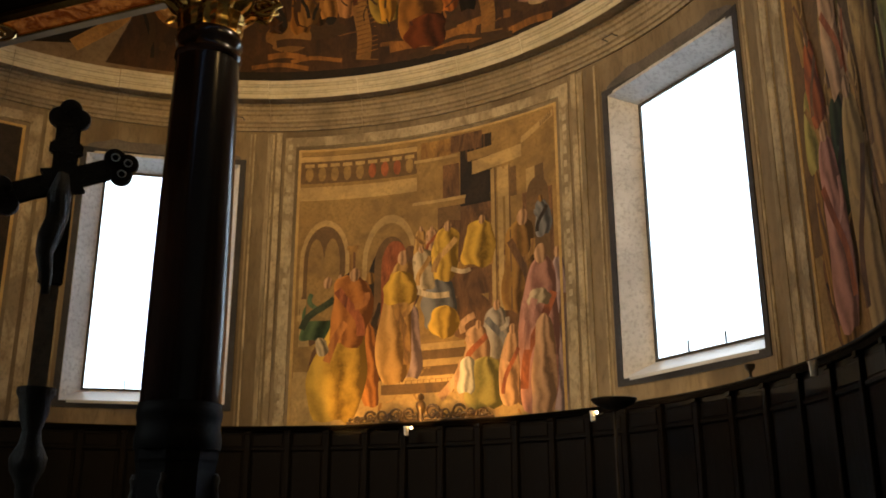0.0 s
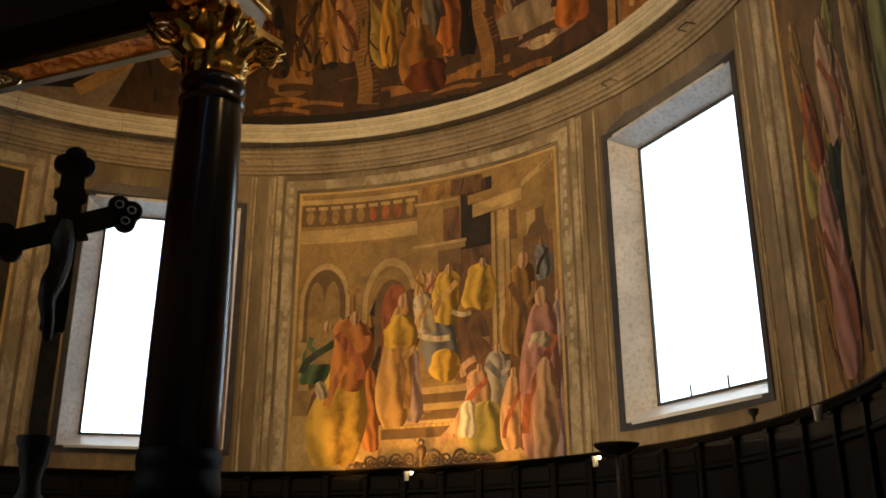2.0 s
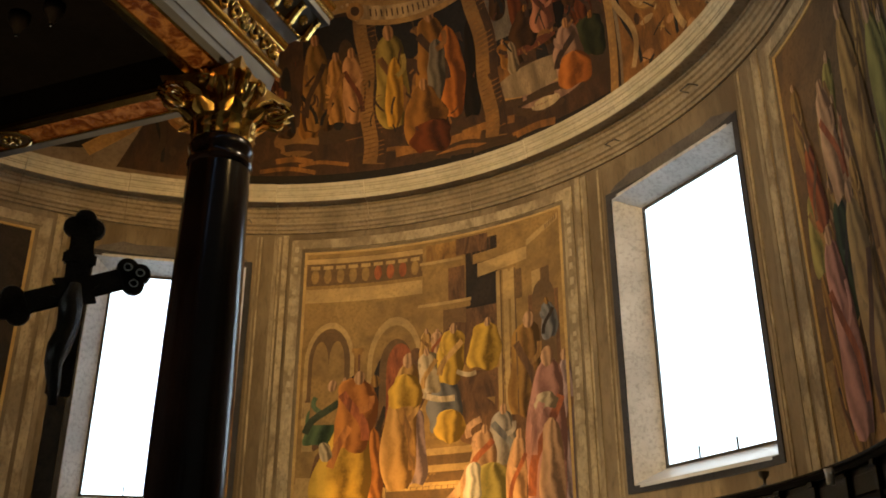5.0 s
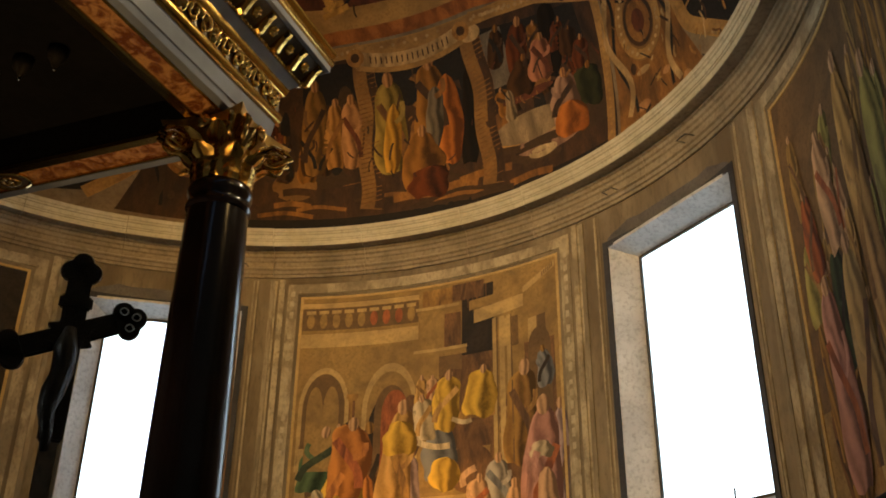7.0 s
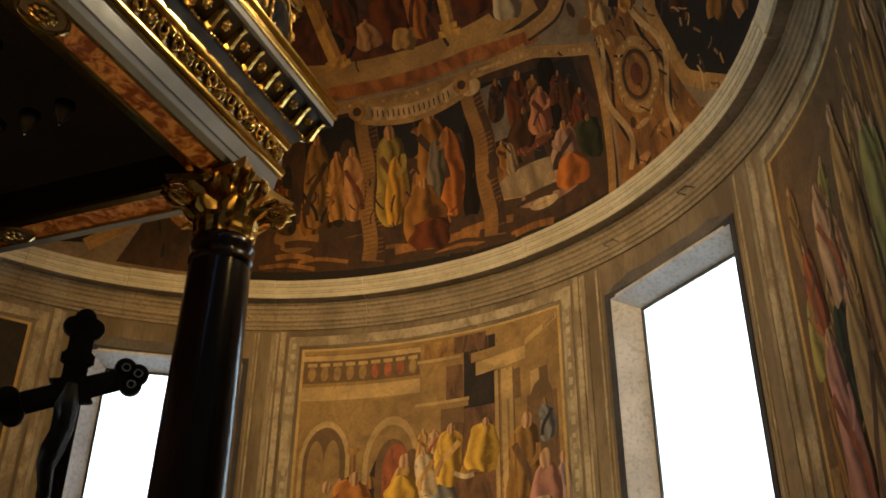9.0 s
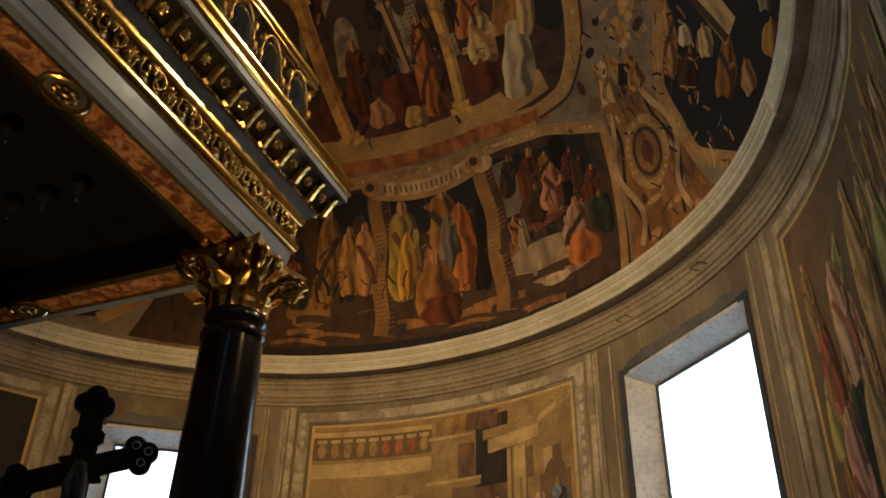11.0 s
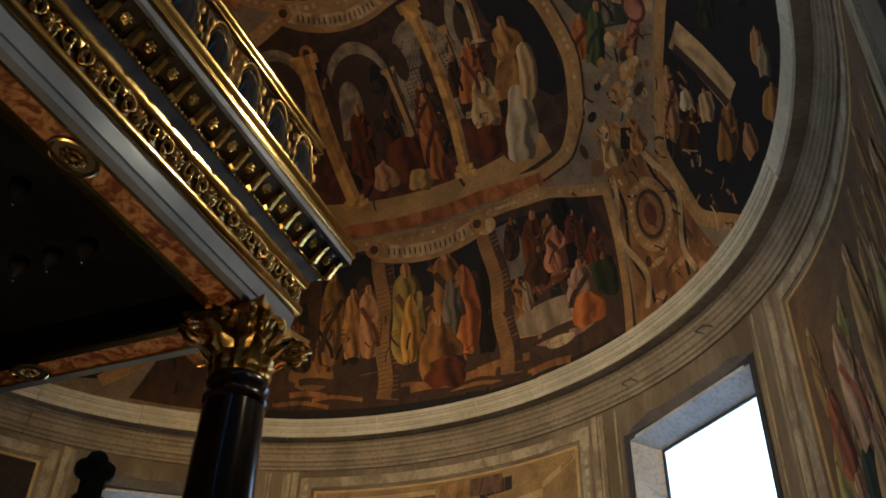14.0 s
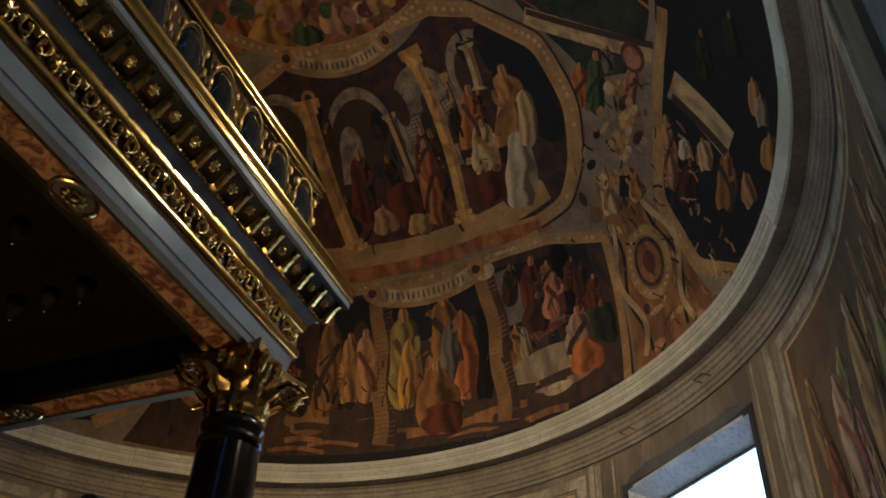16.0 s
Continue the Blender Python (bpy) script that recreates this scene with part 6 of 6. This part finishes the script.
oval(DOME, -23.0, 60.0, 1.1, 0.6, "brown", 4.5)
both(ribbon, [(23, 30.4), (29, 30.4), (35, 34), (41.5, 40.5), (46, 50), (41, 60.5), (31, 65.8), (16, 67.5)], 0.24, "frame_gold", 4, beads=(0.12, 0.042, "cream"))
both(ribbon, [(23, 31.2), (29, 31.4), (33.6, 34.6), (39.8, 41), (43.8, 50), (39, 59.4)], 0.05, "stone_light", 4.4)
both(ribbon, [(23, 29.4), (30, 29.4), (36.6, 33.4), (43.2, 40), (48, 50), (43, 61.5)], 0.05, "brown", 4.4)
ribbon(DOME, [(-25, 30.2), (-14, 31.6), (12, 31.8), (25, 29.6)], 0.24, "orange", 3.6, "painted_ledge")
ribbon(DOME, [(-25, 32.2), (-14, 33.2), (12, 33.2), (25, 30.8)], 0.07, "stone_light", 4)
for i in range(26):
    s, t = FR.uniform(-22, 36), FR.uniform(37, 58)
    oval(DOME, s, t, FR.uniform(1.0, 2.6), FR.uniform(1.2, 3.5), FR.choice(("dark", "brown", "stone_dark", "brown")), 1.75 + FR.random() * 0.2, "painted_depth", 14)
# cartouches
for s, t, w, h in ((-1.5, 27.2, 9.5, 1.9), (-10.5, 65.0, 19, 1.6)):
    pts = [(s - w + 2 * w * i / 14, t + 1.2 * abs(i / 7 - 1) ** 2 - 0.3) for i in range(15)]
    ribbon(DOME, pts, 0.42, "frame_gold", 4.6, "painted_scroll")
    ribbon(DOME, pts, 0.24, "cream", 5.2, "painted_scroll")
    for i in range(16):
        f = 0.12 + 0.76 * i / 15
        k = min(13, int(f * 14))
        g = f * 14 - k
        p = (pts[k][0] + (pts[k + 1][0] - pts[k][0]) * g, pts[k][1] + (pts[k + 1][1] - pts[k][1]) * g)
        ribbon(DOME, [(p[0], p[1] - 0.55), (p[0], p[1] + 0.55)], 0.025, "brown", 5.8, "painted_bar")
    for e in (-1, 1):
        oval(DOME, s + e * w * 1.05, t + 1.0, 1.6 * w / 9.5, 1.4, "ochre", 5.4)
        oval(DOME, s + e * w * 1.05, t + 1.0, 0.8 * w / 9.5, 0.7, "brown", 5.8)
ribbon(DOME, [(-24, 28.3), (-14, 29.2), (12, 29.2), (22, 28.6)], 0.2, "frame_gold", 3.8, beads=(0.11, 0.036, "cream"))
both(ribbon, [(10.5, 29.6), (17, 28.6), (23.2, 27.6), (32.9, 22.8)], 0.17, "frame_gold", 4.2, beads=(0.10, 0.034, "cream"))
both(ribbon, [(32.9, 22.8), (31.6, 14), (30.0, 2.5)], 0.14, "frame_gold", 4.2, beads=(0.10, 0.03, "stone_light"))
# tapering field with an oval medal, on each side
for sg in (1, -1):
    q = [(31.5, 2.2), (48, 2.2), (45.2, 9.3), (43.5, 20.6), (40.5, 29), (35.5, 29), (33.8, 22.5)]
    n = []
    for (p, r), (u, v) in zip(q, q[1:] + q[:1]):
        n += [(sg * (p + (u - p) * i / 4), r + (v - r) * i / 4) for i in range(4)]
    patch(dome_at, FD, n, "brown_gold" if sg > 0 else "brown", 1, "painted_ground")
    for rs, rt, c, l in ((4.6, 6.2, "brown_gold", 2), (4.0, 5.4, "stone", 2.5), (2.6, 3.5, "brown", 3), (2.1, 2.9, "brown_gold", 3.5), (1.1, 1.6, "rust", 4)):
        oval(DOME, sg * 38.6, 15.2, rs, rt, c, l, "painted_medal")
    ribbon(DOME, [(sg * (38.6 + 3.4 * math.cos(i * 0.2618)), 15.2 + 4.6 * math.sin(i * 0.2618)) for i in range(25)], 0.13, "frame_gold", 4.2, "painted_wreath", beads=(0.10, 0.03, "cream"))
    for e, f in ((33.6, 1), (43.2, -1)):
        ribbon(DOME, [(sg * (e + f * 1.3 * math.sin(i * 0.62)), 4 + i * 1.5) for i in range(14)], 0.10, "cream" if sg > 0 else "stone_dark", 4.4, "painted_scroll")
        ribbon(DOME, [(sg * (e + f * 0.5 + f * 1.0 * math.sin(i * 0.62 + 1.2)), 4 + i * 1.5) for i in range(14)], 0.06, "dark", 4.1, "painted_scroll")
    drape(DOME, sg * 36.5, 24.2, sg * 39.0, 30.5, 0.42, "cream", 5.2)
    drape(DOME, sg * 42.0, 23.0, sg * 43.0, 28.0, 0.34, "ochre", 5.0)
    ribbon(DOME, [(sg * 39.5, 25.0), (sg * 41.5, 27.2)], 0.20, "dark", 5.6, "painted_hollow")
    for i in range(16):
        oval(DOME, sg * (42.5 + 0.55 * i + FR.uniform(-0.6, 0.6)), 30.6 + 0.1 * i + FR.uniform(-1.1, 1.1), 0.9, 0.65, ("cream", "stone_light", "ochre")[i % 3], 5.4 + 0.02 * i, "painted_fruit", 10)
    for i in range(26):
        s, t = sg * FR.uniform(33, 45), FR.uniform(3, 28)
        if (abs(s) - 38.6) ** 2 / 22 + (t - 15.2) ** 2 / 40 > 1 and abs(s) < 46 - 0.2 * t and abs(s) > 31.8 + t * 0.11:
            oval(DOME, s, t, FR.uniform(0.4, 1.3), FR.uniform(0.4, 1.2), FR.choice(("cream", "brown", "ochre", "stone_dark", "flesh")), 2 + FR.random(), n=9)
    # masks of fruit and strapwork above it
    for i in range(40):
        s, t = sg * FR.uniform(32, 52), FR.uniform(25, 37)
        if 24 < t - (abs(s) - 40) * 0.5 < 34:
            oval(DOME, s, t, FR.uniform(0.5, 1.6), FR.uniform(0.4, 1.2), FR.choice(("cream", "ochre", "brown", "stone", "brown_gold", "dark")), 3.2 + 2 * FR.random(), n=9)
    # dark side scene in its border
    q = [(45.6, 9.3), (50.8, 4.6), (60, 2.5), (75, 2.5), (86, 4), (86, 30), (76, 36), (66, 34), (58, 30.5), (53, 28.4), (46, 22)]
    n = []
    for (p, r), (u, v) in zip(q, q[1:] + q[:1]):
        n += [(sg * (p + (u - p) * i / 6), r + (v - r) * i / 6) for i in range(6)]
    patch(dome_at, FD, n, "dark", 0.6, "painted_ground")
    ribbon(DOME, [(sg * p, r) for p, r in ((52.5, 3.8), (46, 9.5), (44.6, 20), (47, 23.5), (53.5, 28.8), (60, 31.5), (68, 33))], 0.20, "frame_gold", 4, beads=(0.12, 0.035, "stone_light"))
    ribbon(DOME, [(sg * 58.7, 28.4), (sg * 60.2, 15.8)], 0.42, "cream", 2.2, "painted_beam")
    ribbon(DOME, [(sg * 57.2, 27.5), (sg * 59.0, 15.8)], 0.12, "stone_dark", 2.7, "painted_beam")
    ribbon(DOME, [(sg * 49, 53), (sg * 60.3, 33.0)], 0.30, "cream", 3, "painted_beam")
    ribbon(DOME, [(sg * 50.2, 53), (sg * 61.5, 33.0)], 0.10, "stone_dark", 3.4, "painted_beam")
    # angel-coloured spandrel and a drum-like form
    q = [(48, 40), (56, 34), (66, 35), (76, 38), (80, 60), (56, 64), (49, 52)]
    n = []
    for (p, r), (u, v) in zip(q, q[1:] + q[:1]):
        n += [(sg * (p + (u - p) * i / 5), r + (v - r) * i / 5) for i in range(5)]
    patch(dome_at, FD, n, "dark_green", 0.7, "painted_ground")
    oval(DOME, sg * 57.2, 35.5, 2.4, 2.2, "rust", 4)
    oval(DOME, sg * 57.0, 35.5, 1.7, 1.6, "rose", 4.5)
# crown
n = [(-85 + 170 * i / 40, 67.5) for i in range(41)] + [(85 - 170 * i / 40, 86) for i in range(41)]
patch(dome_at, FD, n, "brown_gold", 0.5, "painted_ground")
for i in range(70):
    s, t = FR.uniform(-60, 60), FR.uniform(69, 80)
    oval(DOME, s, t, FR.uniform(2, 5), FR.uniform(0.8, 2.0), FR.choice(("orange", "yellow", "rust", "cream", "green", "flesh", "rose")), 1 + 2 * FR.random(), n=12)
ribbon(DOME, [(-60, 67.2), (-30, 67.0), (0, 67.2), (30, 67.4), (60, 67.5)], 0.20, "frame_gold", 4.2, beads=(0.12, 0.04, "cream"))
# half-lost shapes and loose brushwork
crowd(DOME, 9, -27, -12, 9, 12, 7, 0.34, ("brown", "rust", "brown_gold"), 1.2)
crowd(DOME, 14, 12, 28, 13, 17, 5, 0.26, ("brown", "rust", "brown_gold", "dark"), 1.2)
crowd(DOME, 10, -16, 26, 38, 42, 8, 0.36, ("brown", "rust", "brown"), 1.8)
brush(DOME, 40, -30, 31, 8, 26, ("brown", "stone_dark", "brown", "brown_gold", "dark", "rust"), 3.6, 0.8)
brush(DOME, 30, -28, 40, 34, 62, ("brown", "stone_dark", "rust", "brown_gold", "dark", "ochre"), 3.4)
brush(DOME, 150, 33, 56, 3, 37, ("brown", "frame_gold", "cream", "brown_gold", "ochre", "dark"), 4.6, 0.7)
brush(DOME, 40, 50, 75, 34, 60, ("dark_green", "green", "orange", "brown", "brown_gold"), 1.6, 1.2)
